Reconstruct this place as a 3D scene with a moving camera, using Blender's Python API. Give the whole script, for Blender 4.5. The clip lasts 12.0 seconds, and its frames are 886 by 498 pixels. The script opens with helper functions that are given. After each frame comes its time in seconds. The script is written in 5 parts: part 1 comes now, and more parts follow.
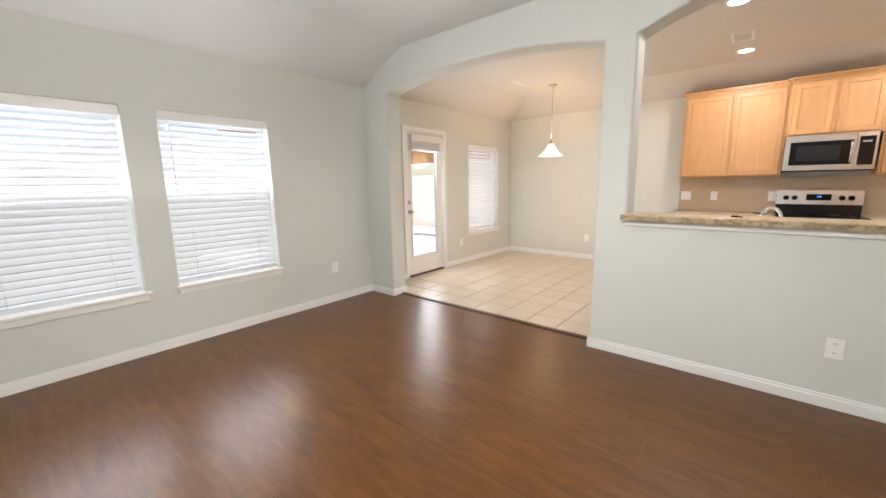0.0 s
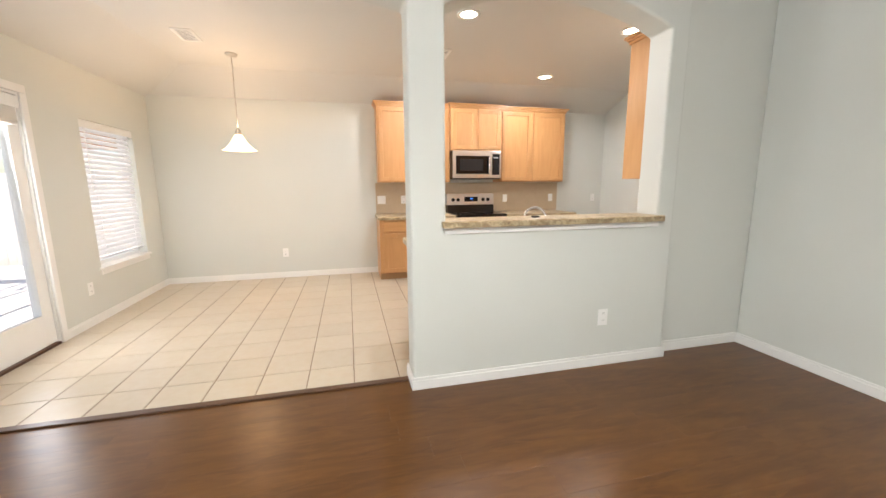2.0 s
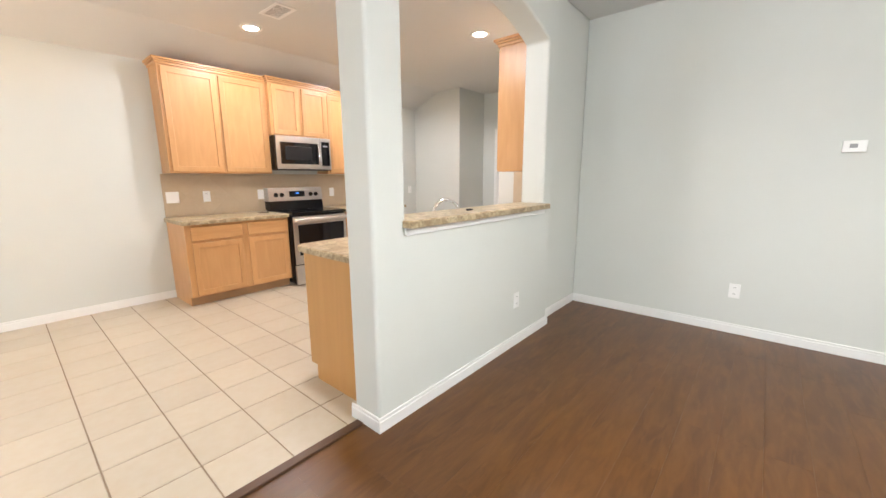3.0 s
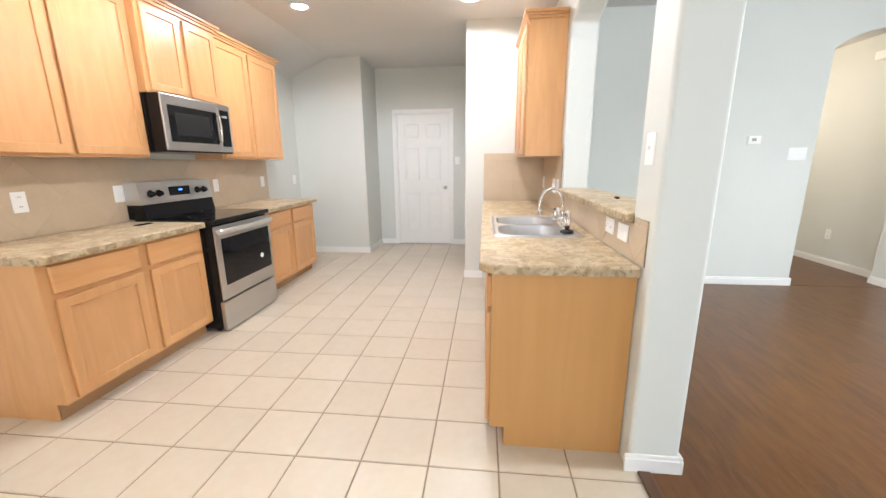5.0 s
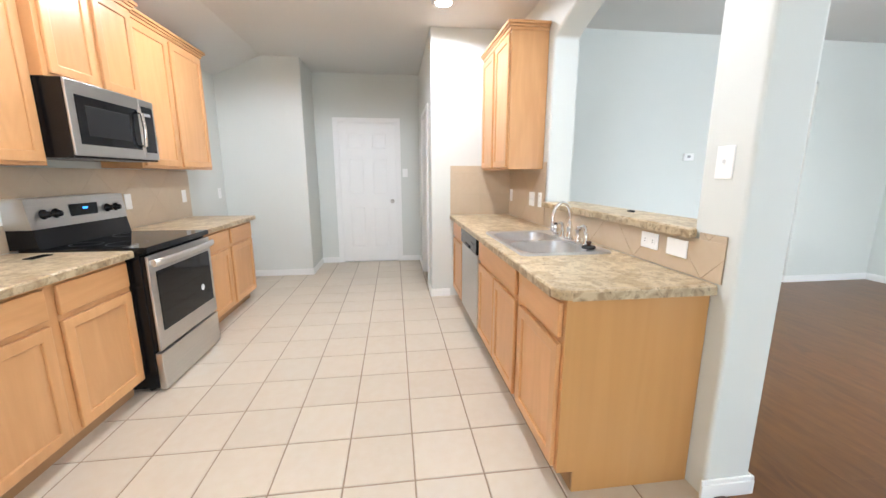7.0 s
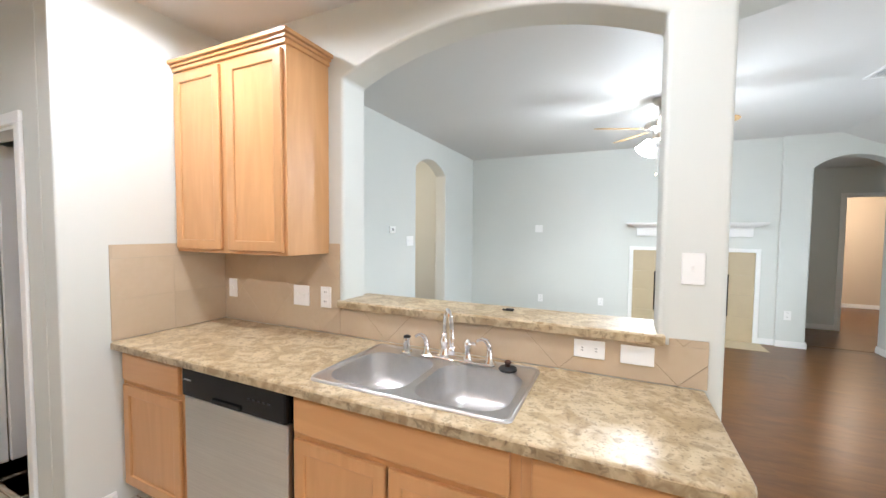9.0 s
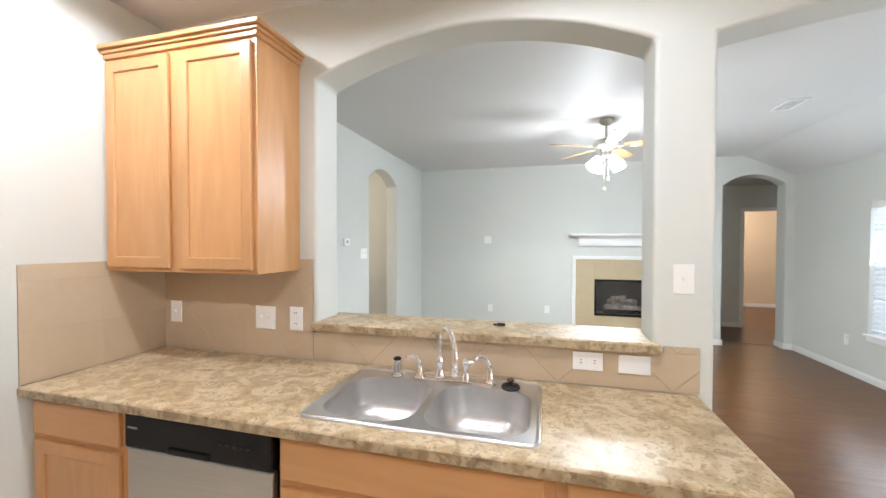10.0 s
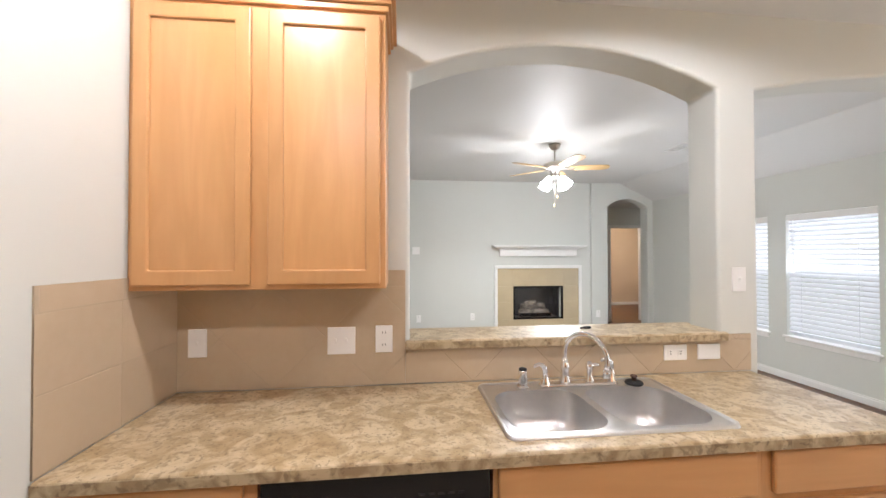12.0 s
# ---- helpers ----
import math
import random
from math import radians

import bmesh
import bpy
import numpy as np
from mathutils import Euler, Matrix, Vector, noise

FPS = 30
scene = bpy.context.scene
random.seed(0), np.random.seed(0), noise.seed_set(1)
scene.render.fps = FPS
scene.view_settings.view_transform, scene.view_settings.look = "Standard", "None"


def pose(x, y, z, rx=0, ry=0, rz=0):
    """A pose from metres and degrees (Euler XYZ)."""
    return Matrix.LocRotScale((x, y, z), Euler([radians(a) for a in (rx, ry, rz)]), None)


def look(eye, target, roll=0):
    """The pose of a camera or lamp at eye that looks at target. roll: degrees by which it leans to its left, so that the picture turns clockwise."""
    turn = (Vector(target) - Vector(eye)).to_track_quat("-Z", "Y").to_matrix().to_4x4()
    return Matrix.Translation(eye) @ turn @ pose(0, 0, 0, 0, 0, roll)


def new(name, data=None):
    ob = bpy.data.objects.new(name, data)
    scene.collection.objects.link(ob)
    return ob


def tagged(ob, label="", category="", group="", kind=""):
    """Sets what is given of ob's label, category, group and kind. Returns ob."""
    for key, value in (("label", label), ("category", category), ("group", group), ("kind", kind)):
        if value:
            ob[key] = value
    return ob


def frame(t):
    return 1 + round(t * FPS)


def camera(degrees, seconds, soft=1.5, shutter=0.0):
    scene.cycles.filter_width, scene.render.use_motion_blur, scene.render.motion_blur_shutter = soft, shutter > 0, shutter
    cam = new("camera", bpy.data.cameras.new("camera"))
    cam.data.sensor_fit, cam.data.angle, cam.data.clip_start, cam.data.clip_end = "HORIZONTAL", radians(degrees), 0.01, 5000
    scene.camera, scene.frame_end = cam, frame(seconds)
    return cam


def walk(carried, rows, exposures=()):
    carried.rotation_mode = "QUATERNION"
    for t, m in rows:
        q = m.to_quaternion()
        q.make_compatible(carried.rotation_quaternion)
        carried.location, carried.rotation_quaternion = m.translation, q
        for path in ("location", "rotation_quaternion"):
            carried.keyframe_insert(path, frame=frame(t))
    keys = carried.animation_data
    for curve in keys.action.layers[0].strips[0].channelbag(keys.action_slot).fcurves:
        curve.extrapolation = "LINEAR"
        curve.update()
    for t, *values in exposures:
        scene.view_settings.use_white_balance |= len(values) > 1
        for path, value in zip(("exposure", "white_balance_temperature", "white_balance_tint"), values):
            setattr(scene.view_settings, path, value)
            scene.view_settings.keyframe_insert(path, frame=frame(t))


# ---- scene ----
cam = camera(99.1, 12.0)
PATH = [
    (0, (0.017, 0.118, 1.368), (-1.25, 1.626, 1.023), -0.9),
    (0.1, (-0.237, 0.22, 1.359), (-1.177, 1.952, 1.016), -0.6),
    (0.2, (-0.476, 0.323, 1.351), (-1.059, 2.205, 1.009), -0.4),
    (0.3, (-0.70, 0.43, 1.343), (-1.003, 2.377, 0.998), -0.4),
    (0.5, (-1.031, 0.594, 1.331), (-0.994, 2.562, 0.976), -0.4),
    (1, (-1.13, 0.693, 1.339), (-0.943, 2.653, 0.991), -0.3),
    (1.5, (-1.237, 0.792, 1.335), (-0.901, 2.734, 0.995), -0.4),
    (2, (-1.34, 0.877, 1.335), (-0.867, 2.792, 1.005), -0.4),
    (2.5, (-1.5, 0.965, 1.36), (-0.845, 2.826, 1.036), -0.4),
    (2.8, (-1.811, 1.319, 1.346), (-0.639, 2.908, 1.028), -0.3),
    (3, (-2.12, 1.758, 1.331), (-0.625, 3.033, 0.959), -0.3),
    (3.1, (-2.237, 2.03, 1.328), (-0.675, 3.221, 0.932), -0.3),
    (3.2, (-2.353, 2.303, 1.326), (-0.738, 3.395, 0.904), -0.3),
    (3.3, (-2.47, 2.575, 1.323), (-0.789, 3.562, 0.877), -0.3),
    (3.4, (-2.54, 2.842, 1.324), (-0.79, 3.704, 0.876), -0.2),
    (3.5, (-2.588, 3.108, 1.326), (-0.782, 3.842, 0.875), -0.1),
    (3.7, (-2.566, 3.576, 1.339), (-0.689, 4.097, 0.885), -0.2),
    (5.3, (-2.468, 4.099, 1.333), (-0.525, 4.279, 0.892), -0.2),
    (5.5, (-2.464, 4.165, 1.336), (-0.517, 4.308, 0.9), 0.1),
    (6, (-2.421, 4.312, 1.335), (-0.466, 4.35, 0.914), -0.1),
    (6.5, (-2.366, 4.451, 1.329), (-0.412, 4.347, 0.915), 0.2),
    (7, (-2.189, 4.646, 1.334), (-0.242, 4.398, 0.95), -0.1),
    (7.2, (-1.983, 4.812, 1.363), (-0.066, 4.36, 1.02), 0.0),
    (7.5, (-1.589, 4.96, 1.393), (0.17, 4.051, 1.114), -0.2),
    (7.7, (-1.302, 5.008, 1.412), (0.286, 3.815, 1.177), 0.0),
    (9.3, (-0.541, 5.125, 1.523), (0.212, 3.273, 1.445), 0.3),
    (9.5, (-0.489, 5.126, 1.523), (0.203, 3.25, 1.462), 0.1),
    (10, (-0.306, 5.134, 1.529), (0.208, 3.201, 1.494), 0.1),
    (10.5, (-0.135, 5.152, 1.535), (0.207, 3.181, 1.512), 0.1),
    (11, (0.034, 5.173, 1.533), (0.183, 3.178, 1.518), -0.0),
    (11.5, (0.21, 5.189, 1.531), (0.191, 3.19, 1.527), -0.0),
    (12, (0.88, 5.174, 1.513), (0.66, 3.186, 1.541), -0.1),
]
EXPOSURES = [(0, 0.22, 6750, 15), (0.5, 0.43, 6750, 14), (2.5, 0.42, 6650, 13), (3, 0.57, 6500, 13), (3.5, 0.61, 6300, 13), (5.5, 0.75, 6000, 10), (7.5, 0.71, 5750, 9), (9.5, 0.44, 5950, 10), (11, 0.26, 6150, 12), (12, 0.18, 6350, 15)]
SKY, WINDOW, OPENING, DOOR, CAN, PENDANT, FAN, FAN_DOWN, HALL, ENTRY = 0.15, 5.5, 16.5, 17.0, 51.0, 4.8, 4.3, 94.0, 70.0, 28.0
LENS, SHADE_GLOW, FAN_GLOW = 30.0, 2.6, 24.0
WARM2 = (0.96, 0.952, 0.975)
walk(cam, [(t, look(eye, target, roll)) for t, eye, target, roll in PATH], EXPOSURES)

# ---- light ----
world = bpy.data.worlds.new("sky")
scene.world = world
world.use_nodes = True
_nt = world.node_tree
_sky = _nt.nodes.new("ShaderNodeTexSky")
_sky.sky_type = "NISHITA"
_sky.sun_disc = False
_sky.sun_elevation, _sky.sun_rotation = radians(64.6), radians(166)
_nt.links.new(_sky.outputs[0], _nt.nodes["Background"].inputs[0])
_nt.nodes["Background"].inputs[1].default_value = SKY


def lamp(name, kind, m, energy, color, **values):
    data = bpy.data.lights.new(name, kind)
    data.energy, data.color = energy, color
    if kind == "AREA":
        data.shape, data.size, data.size_y = "RECTANGLE", values["size"], values["size_y"]
        data.spread = radians(values.get("spread", 180))
    if kind == "SUN":
        data.angle = radians(values["angle"])
    if kind in ("POINT", "SPOT"):
        data.shadow_soft_size = values["radius"]
    if kind == "SPOT":
        data.spot_size, data.spot_blend = radians(values["cone"]), values["blend"]
    ob = new(name, data)
    ob.matrix_world = m
    return ob


lamp("sun", "SUN", look((1.5, -6, 13), (0, 0, 0)), 5.0, (1.0, 0.95, 0.88), angle=0.5)
DAY, WARM, COOL = (0.86, 0.94, 1.0), (1.0, 0.80, 0.60), (0.965, 1.0, 0.965)
# sky light in the window openings and the glass door
for wy, wx in ((0.39, -3.842), (1.52, -3.842)):
    lamp("window_light", "AREA", look((wx, wy, 1.25), (0, wy, 1.25)), WINDOW, DAY, size=0.86, size_y=1.4)
for wy, wx in ((0.39, -3.757), (1.52, -3.757)):
    lamp("opening_light", "AREA", look((wx, wy, 1.25), (0, wy, 3.4)), OPENING, DAY, size=0.86, size_y=1.4)
lamp("window_light", "AREA", look((-3.922, 5.88, 1.27), (0, 5.88, 1.27)), WINDOW, (0.95, 0.95, 0.95), size=0.86, size_y=1.35)
lamp("door_light", "AREA", look((-3.80, 4.31, 1.10), (0, 5.0, 1.25)), DOOR, (0.90, 0.95, 1.0), size=0.5, size_y=1.5)
CANS = [(-0.28, 4.207), (1.33, 4.19), (-0.275, 5.77), (1.30, 5.78)]
for lx, ly in CANS:
    lamp("can_light", "SPOT", look((lx, ly, 2.755), (lx, ly, 0)), CAN, WARM2, radius=0.06, cone=172, blend=0.34)
lamp("pendant_light", "POINT", pose(-2.51, 5.71, 1.80), PENDANT, (1.0, 0.66, 0.38), radius=0.15)
# the glass shade scatters most of its light up and out
lamp("pendant_glow", "SPOT", look((-2.51, 5.71, 1.86), (-2.51, 5.72, 2.77)), PENDANT * 3.4, (1.0, 0.60, 0.31), radius=0.12, cone=178, blend=0.35)
for a in (30, 120, 210, 300):
    lamp("fan_light", "POINT", pose(-0.93 + 0.13 * math.cos(radians(a)), 0.885 + 0.13 * math.sin(radians(a)), 2.27), FAN, COOL, radius=0.06)
lamp("fan_down_light", "SPOT", look((-0.93, 0.885, 2.22), (-0.93, 0.885, 0)), FAN_DOWN, COOL, radius=0.12, cone=172, blend=0.6)
lamp("hall_light", "POINT", pose(-4.3, -4.2, 2.3), HALL, WARM, radius=0.1)
lamp("entry_light", "POINT", pose(3.3, 1.05, 2.2), ENTRY, WARM, radius=0.1)


# ---- materials ----
def shader(name, color, rough=0.5, metal=0.0, spec=0.5, grain=None, mix=None, bump=None, coat=0.0, vary=0.0, rough_vary=0.0, island=False, fleck=None):
    """grain: (scale, second colour, amount, stretch xyz); mix: a second grain; bump: (scale, strength, distance)."""
    m = bpy.data.materials.new(name)
    m.use_nodes = True
    nt = m.node_tree
    b = nt.nodes["Principled BSDF"]
    b.inputs["Roughness"].default_value = rough
    b.inputs["Metallic"].default_value = metal
    b.inputs["Specular IOR Level"].default_value = spec
    b.inputs["Coat Weight"].default_value = coat
    b.inputs["Coat Roughness"].default_value = 0.28
    co = nt.nodes.new("ShaderNodeTexCoord")
    rnd = nt.nodes.new("ShaderNodeObjectInfo")
    src = nt.nodes.new("ShaderNodeVectorMath")
    src.operation = "MULTIPLY_ADD"
    src.inputs[1].default_value = (1, 1, 1)
    comb = nt.nodes.new("ShaderNodeVectorMath")
    comb.operation = "SCALE"
    comb.inputs[0].default_value = (7.3, 3.1, 5.7)
    nt.links.new(rnd.outputs["Random"], comb.inputs["Scale"])
    nt.links.new(co.outputs["Object"], src.inputs[0])
    nt.links.new(comb.outputs[0], src.inputs[2])

    def noise_at(scale, stretch=(1, 1, 1), detail=5.0, distortion=0.0):
        mp = nt.nodes.new("ShaderNodeMapping")
        mp.inputs["Scale"].default_value = stretch
        nt.links.new(src.outputs[0], mp.inputs[0])
        n = nt.nodes.new("ShaderNodeTexNoise")
        n.inputs["Scale"].default_value, n.inputs["Detail"].default_value = scale, detail
        n.inputs["Distortion"].default_value = distortion
        nt.links.new(mp.outputs[0], n.inputs["Vector"])
        return n.outputs["Fac"]

    value = nt.nodes.new("ShaderNodeRGB")
    value.outputs[0].default_value = (*color, 1)
    out = value.outputs[0]
    for g in (grain, mix, fleck):
        if not g:
            continue
        scale, second, amount, stretch = g[:4]
        f = noise_at(scale, stretch, 6.0, g[4] if len(g) > 4 else 0.0)
        ramp = nt.nodes.new("ShaderNodeMapRange")
        ramp.inputs[1].default_value, ramp.inputs[2].default_value = g[5] if len(g) > 5 else (0.36, 0.66)
        ramp.inputs[4].default_value = amount
        nt.links.new(f, ramp.inputs[0])
        mx = nt.nodes.new("ShaderNodeMix")
        mx.data_type = "RGBA"
        nt.links.new(ramp.outputs[0], mx.inputs[0])
        nt.links.new(out, mx.inputs[6])
        mx.inputs[7].default_value = (*second, 1)
        out = mx.outputs[2]
    if vary:
        hsv = nt.nodes.new("ShaderNodeHueSaturation")
        mr = nt.nodes.new("ShaderNodeMapRange")
        mr.inputs[3].default_value, mr.inputs[4].default_value = 1 - vary, 1 + vary
        if island:
            geo = nt.nodes.new("ShaderNodeNewGeometry")
            nt.links.new(geo.outputs["Random Per Island"], mr.inputs[0])
        else:
            nt.links.new(rnd.outputs["Random"], mr.inputs[0])
        nt.links.new(mr.outputs[0], hsv.inputs["Value"])
        nt.links.new(out, hsv.inputs["Color"])
        out = hsv.outputs[0]
    nt.links.new(out, b.inputs["Base Color"])
    if rough_vary:
        f = noise_at(3.0)
        mr = nt.nodes.new("ShaderNodeMapRange")
        mr.inputs[1].default_value, mr.inputs[2].default_value = 0.3, 0.7
        mr.inputs[3].default_value, mr.inputs[4].default_value = rough - rough_vary, rough + rough_vary
        nt.links.new(f, mr.inputs[0])
        nt.links.new(mr.outputs[0], b.inputs["Roughness"])
    if bump:
        f = noise_at(bump[0], bump[3] if len(bump) > 3 else (1, 1, 1), 3.0)
        bp = nt.nodes.new("ShaderNodeBump")
        bp.inputs["Strength"].default_value, bp.inputs["Distance"].default_value = bump[1], bump[2]
        nt.links.new(f, bp.inputs["Height"])
        nt.links.new(bp.outputs[0], b.inputs["Normal"])
    return m


def glowing(name, color, strength):
    m = bpy.data.materials.new(name)
    m.use_nodes = True
    b = m.node_tree.nodes["Principled BSDF"]
    b.inputs["Base Color"].default_value = (*color, 1)
    b.inputs["Emission Color"].default_value = (*color, 1)
    b.inputs["Emission Strength"].default_value = strength
    return m


def glazing(name, tint=(1, 1, 1), rough=0.0):
    """Thin clear glass: mostly see-through, with a mirror share by Fresnel."""
    m = bpy.data.materials.new(name)
    m.use_nodes = True
    nt = m.node_tree
    nt.nodes.clear()
    o = nt.nodes.new("ShaderNodeOutputMaterial")
    mx = nt.nodes.new("ShaderNodeMixShader")
    tr = nt.nodes.new("ShaderNodeBsdfTransparent")
    gl = nt.nodes.new("ShaderNodeBsdfGlossy")
    lw = nt.nodes.new("ShaderNodeLayerWeight")
    lw.inputs[0].default_value = 0.5
    pw = nt.nodes.new("ShaderNodeMath")
    pw.operation = "POWER"
    pw.inputs[1].default_value = 4.0
    fr = nt.nodes.new("ShaderNodeMath")
    fr.operation = "MULTIPLY_ADD"
    fr.inputs[1].default_value, fr.inputs[2].default_value = 0.85, 0.04
    nt.links.new(lw.outputs["Facing"], pw.inputs[0])
    nt.links.new(pw.outputs[0], fr.inputs[0])
    tr.inputs[0].default_value = (*tint, 1)
    gl.inputs["Roughness"].default_value = rough
    nt.links.new(fr.outputs[0], mx.inputs[0])
    nt.links.new(tr.outputs[0], mx.inputs[1])
    nt.links.new(gl.outputs[0], mx.inputs[2])
    nt.links.new(mx.outputs[0], o.inputs[0])
    return m


PAINT = shader("wall_paint", (0.69, 0.708, 0.669), 0.62, spec=0.3, grain=(1.3, (0.66, 0.678, 0.639), 0.5, (1, 1, 1)), bump=(230, 0.12, 0.002))
CEIL = shader("ceiling_paint", (0.705, 0.702, 0.678), 0.55, spec=0.35, grain=(0.9, (0.67, 0.667, 0.643), 0.5, (1, 1, 1)), bump=(160, 0.15, 0.002))
BEIGE = shader("beige_paint", (0.62, 0.52, 0.40), 0.7, grain=(1.5, (0.58, 0.49, 0.38), 0.5, (1, 1, 1)))
TRIM = shader("white_trim", (0.88, 0.88, 0.86), 0.35, grain=(4, (0.84, 0.84, 0.82), 0.4, (1, 1, 1)))
PLASTIC = shader("white_plastic", (0.90, 0.90, 0.88), 0.32)
WOOD = shader("honey_maple", (0.645, 0.350, 0.150), 0.36, grain=(3.2, (0.545, 0.278, 0.102), 0.6, (3, 3, 0.45), 1.6), mix=(30, (0.565, 0.315, 0.120), 0.3, (2, 2, 0.12)), bump=(90, 0.06, 0.001, (3, 3, 0.15)), coat=0.15, vary=0.06)
WOODH = shader("honey_maple_across", (0.645, 0.350, 0.150), 0.36, grain=(3.2, (0.545, 0.278, 0.102), 0.6, (0.45, 3, 3), 1.6), mix=(30, (0.565, 0.315, 0.120), 0.3, (0.12, 2, 2)), coat=0.15, vary=0.06)
VENEER = shader("golden_veneer", (0.53, 0.285, 0.098), 0.40, grain=(2.6, (0.45, 0.23, 0.070), 0.5, (4, 4, 0.3), 1.2), mix=(30, (0.52, 0.27, 0.085), 0.35, (2, 2, 0.10)), coat=0.1)
PANTRYWOOD = shader("pantry_wood", (0.36, 0.22, 0.11), 0.5, grain=(4, (0.26, 0.15, 0.07), 0.6, (0.6, 3, 3), 1.2))
TOE = shader("toe_kick_wood", (0.42, 0.25, 0.12), 0.55, grain=(8, (0.34, 0.2, 0.09), 0.5, (1, 1, 1)))
PLANK = shader("dark_plank", (0.124, 0.0485, 0.0105), 0.305, spec=0.45, grain=(3.6, (0.082, 0.029, 0.0068), 0.85, (0.42, 1.9, 1), 1.4, (0.38, 0.64)), mix=(11, (0.180, 0.077, 0.0185), 0.5, (0.45, 2.2, 1), 1.0, (0.44, 0.72)), vary=0.06)
STRIP = shader("dark_strip", (0.10, 0.045, 0.022), 0.35, grain=(6, (0.06, 0.026, 0.013), 0.7, (0.3, 3, 3)))
TILE = shader("floor_tile", (0.585, 0.507, 0.395), 0.37, grain=(2.0, (0.545, 0.455, 0.345), 0.5, (1, 1, 1)), mix=(18, (0.62, 0.565, 0.48), 0.35, (1, 1, 1)), bump=(40, 0.05, 0.001), vary=0.035, rough_vary=0.06)
GROUT = shader("grout", (0.33, 0.25, 0.172), 0.85, grain=(20, (0.25, 0.185, 0.125), 0.6, (1, 1, 1)))
SPLASH = shader("splash_tile", (0.56, 0.447, 0.312), 0.34, grain=(3.0, (0.50, 0.39, 0.265), 0.6, (1, 1, 1), 1.0), mix=(30, (0.575, 0.475, 0.345), 0.3, (1, 1, 1)), vary=0.02)
SPGROUT = shader("splash_grout", (0.40, 0.315, 0.21), 0.85, grain=(9, (0.33, 0.25, 0.165), 0.6, (1, 1, 1)))
SPGROUT2 = shader("splash_grout_beige", (0.53, 0.435, 0.31), 0.7, grain=(9, (0.48, 0.39, 0.275), 0.6, (1, 1, 1)))
LAMIN = shader("mottled_laminate", (0.62, 0.51, 0.335), 0.36, grain=(9, (0.41, 0.295, 0.155), 0.92, (1, 1, 1), 1.1, (0.42, 0.60)), mix=(30, (0.27, 0.18, 0.09), 0.6, (1, 1, 1), 0.8, (0.51, 0.65)), fleck=(85, (0.12, 0.075, 0.038), 0.55, (1, 1, 1), 0.2, (0.57, 0.67)), rough_vary=0.03)
# same laminate, base darkened for the shade on upright edges; dark flecks are real
LAMEDGE = shader("mottled_laminate_shaded_edge", (0.50, 0.40, 0.25), 0.40, grain=(16, (0.27, 0.19, 0.10), 0.85, (1, 1, 1), 0.9, (0.42, 0.60)), mix=(42, (0.13, 0.085, 0.045), 0.6, (1, 1, 1), 0.6, (0.53, 0.66)))
STEEL = shader("brushed_steel", (0.62, 0.61, 0.59), 0.30, metal=1.0, grain=(60, (0.52, 0.51, 0.50), 0.6, (0.06, 4, 4)))
SINK = shader("sink_steel", (0.70, 0.695, 0.69), 0.34, metal=1.0, grain=(30, (0.61, 0.61, 0.62), 0.4, (1, 1, 1)))
SATIN = shader("satin_steel", (0.78, 0.77, 0.75), 0.36, metal=1.0)
CHROME = shader("chrome", (0.85, 0.85, 0.86), 0.06, metal=1.0)
NICKEL = shader("satin_nickel", (0.60, 0.57, 0.53), 0.28, metal=1.0)
BLACK = shader("black_enamel", (0.006, 0.006, 0.007), 0.18, spec=0.3, grain=(20, (0.011, 0.011, 0.011), 0.4, (1, 1, 1)))
BLACKGLASS = shader("black_glass", (0.005, 0.005, 0.006), 0.05, spec=0.35)
RUBBER = shader("black_rubber", (0.015, 0.015, 0.015), 0.6)
MESHGREY = shader("dark_mesh", (0.016, 0.016, 0.017), 0.32, spec=0.3)
RING = shader("burner_print", (0.05, 0.05, 0.05), 0.3)
GREY = shader("grey_print", (0.30, 0.30, 0.30), 0.4)
DISPLAY = glowing("blue_display", (0.05, 0.25, 0.9), 1.5)
BULB = glowing("lit_diffuser", (1.0, 0.93, 0.82), LENS)
SHADE = glowing("lit_glass_shade", (1.0, 0.76, 0.46), SHADE_GLOW)
FANGLASS = glowing("lit_fan_glass", (0.96, 0.98, 1.0), FAN_GLOW)
FANWOOD = shader("fan_blade_oak", (0.50, 0.33, 0.15), 0.4, grain=(8, (0.40, 0.25, 0.1), 0.5, (1, 1, 1)))
GLASS = glazing("window_glass")
SLAT = shader("blind_slat", (0.82, 0.83, 0.84), 0.45)
# thin vinyl lets some light through
_s = SLAT.node_tree
_mx, _tl = _s.nodes.new("ShaderNodeMixShader"), _s.nodes.new("ShaderNodeBsdfTranslucent")
_mx.inputs[0].default_value = 0.30
_tl.inputs[0].default_value = (0.85, 0.87, 0.9, 1)
_s.links.new(_s.nodes["Principled BSDF"].outputs[0], _mx.inputs[1])
_s.links.new(_tl.outputs[0], _mx.inputs[2])
_s.links.new(_mx.outputs[0], _s.nodes["Material Output"].inputs[0])
FIRETILE = shader("hearth_tile", (0.52, 0.425, 0.275), 0.4, grain=(5, (0.47, 0.38, 0.245), 0.6, (1, 1, 1)), vary=0.02)
FIREBOX = shader("firebox_soot", (0.02, 0.022, 0.028), 0.5, grain=(12, (0.04, 0.04, 0.05), 0.6, (1, 1, 1)))
LOG = shader("ceramic_log", (0.33, 0.29, 0.25), 0.85, grain=(14, (0.10, 0.085, 0.07), 0.8, (1, 1, 1)))
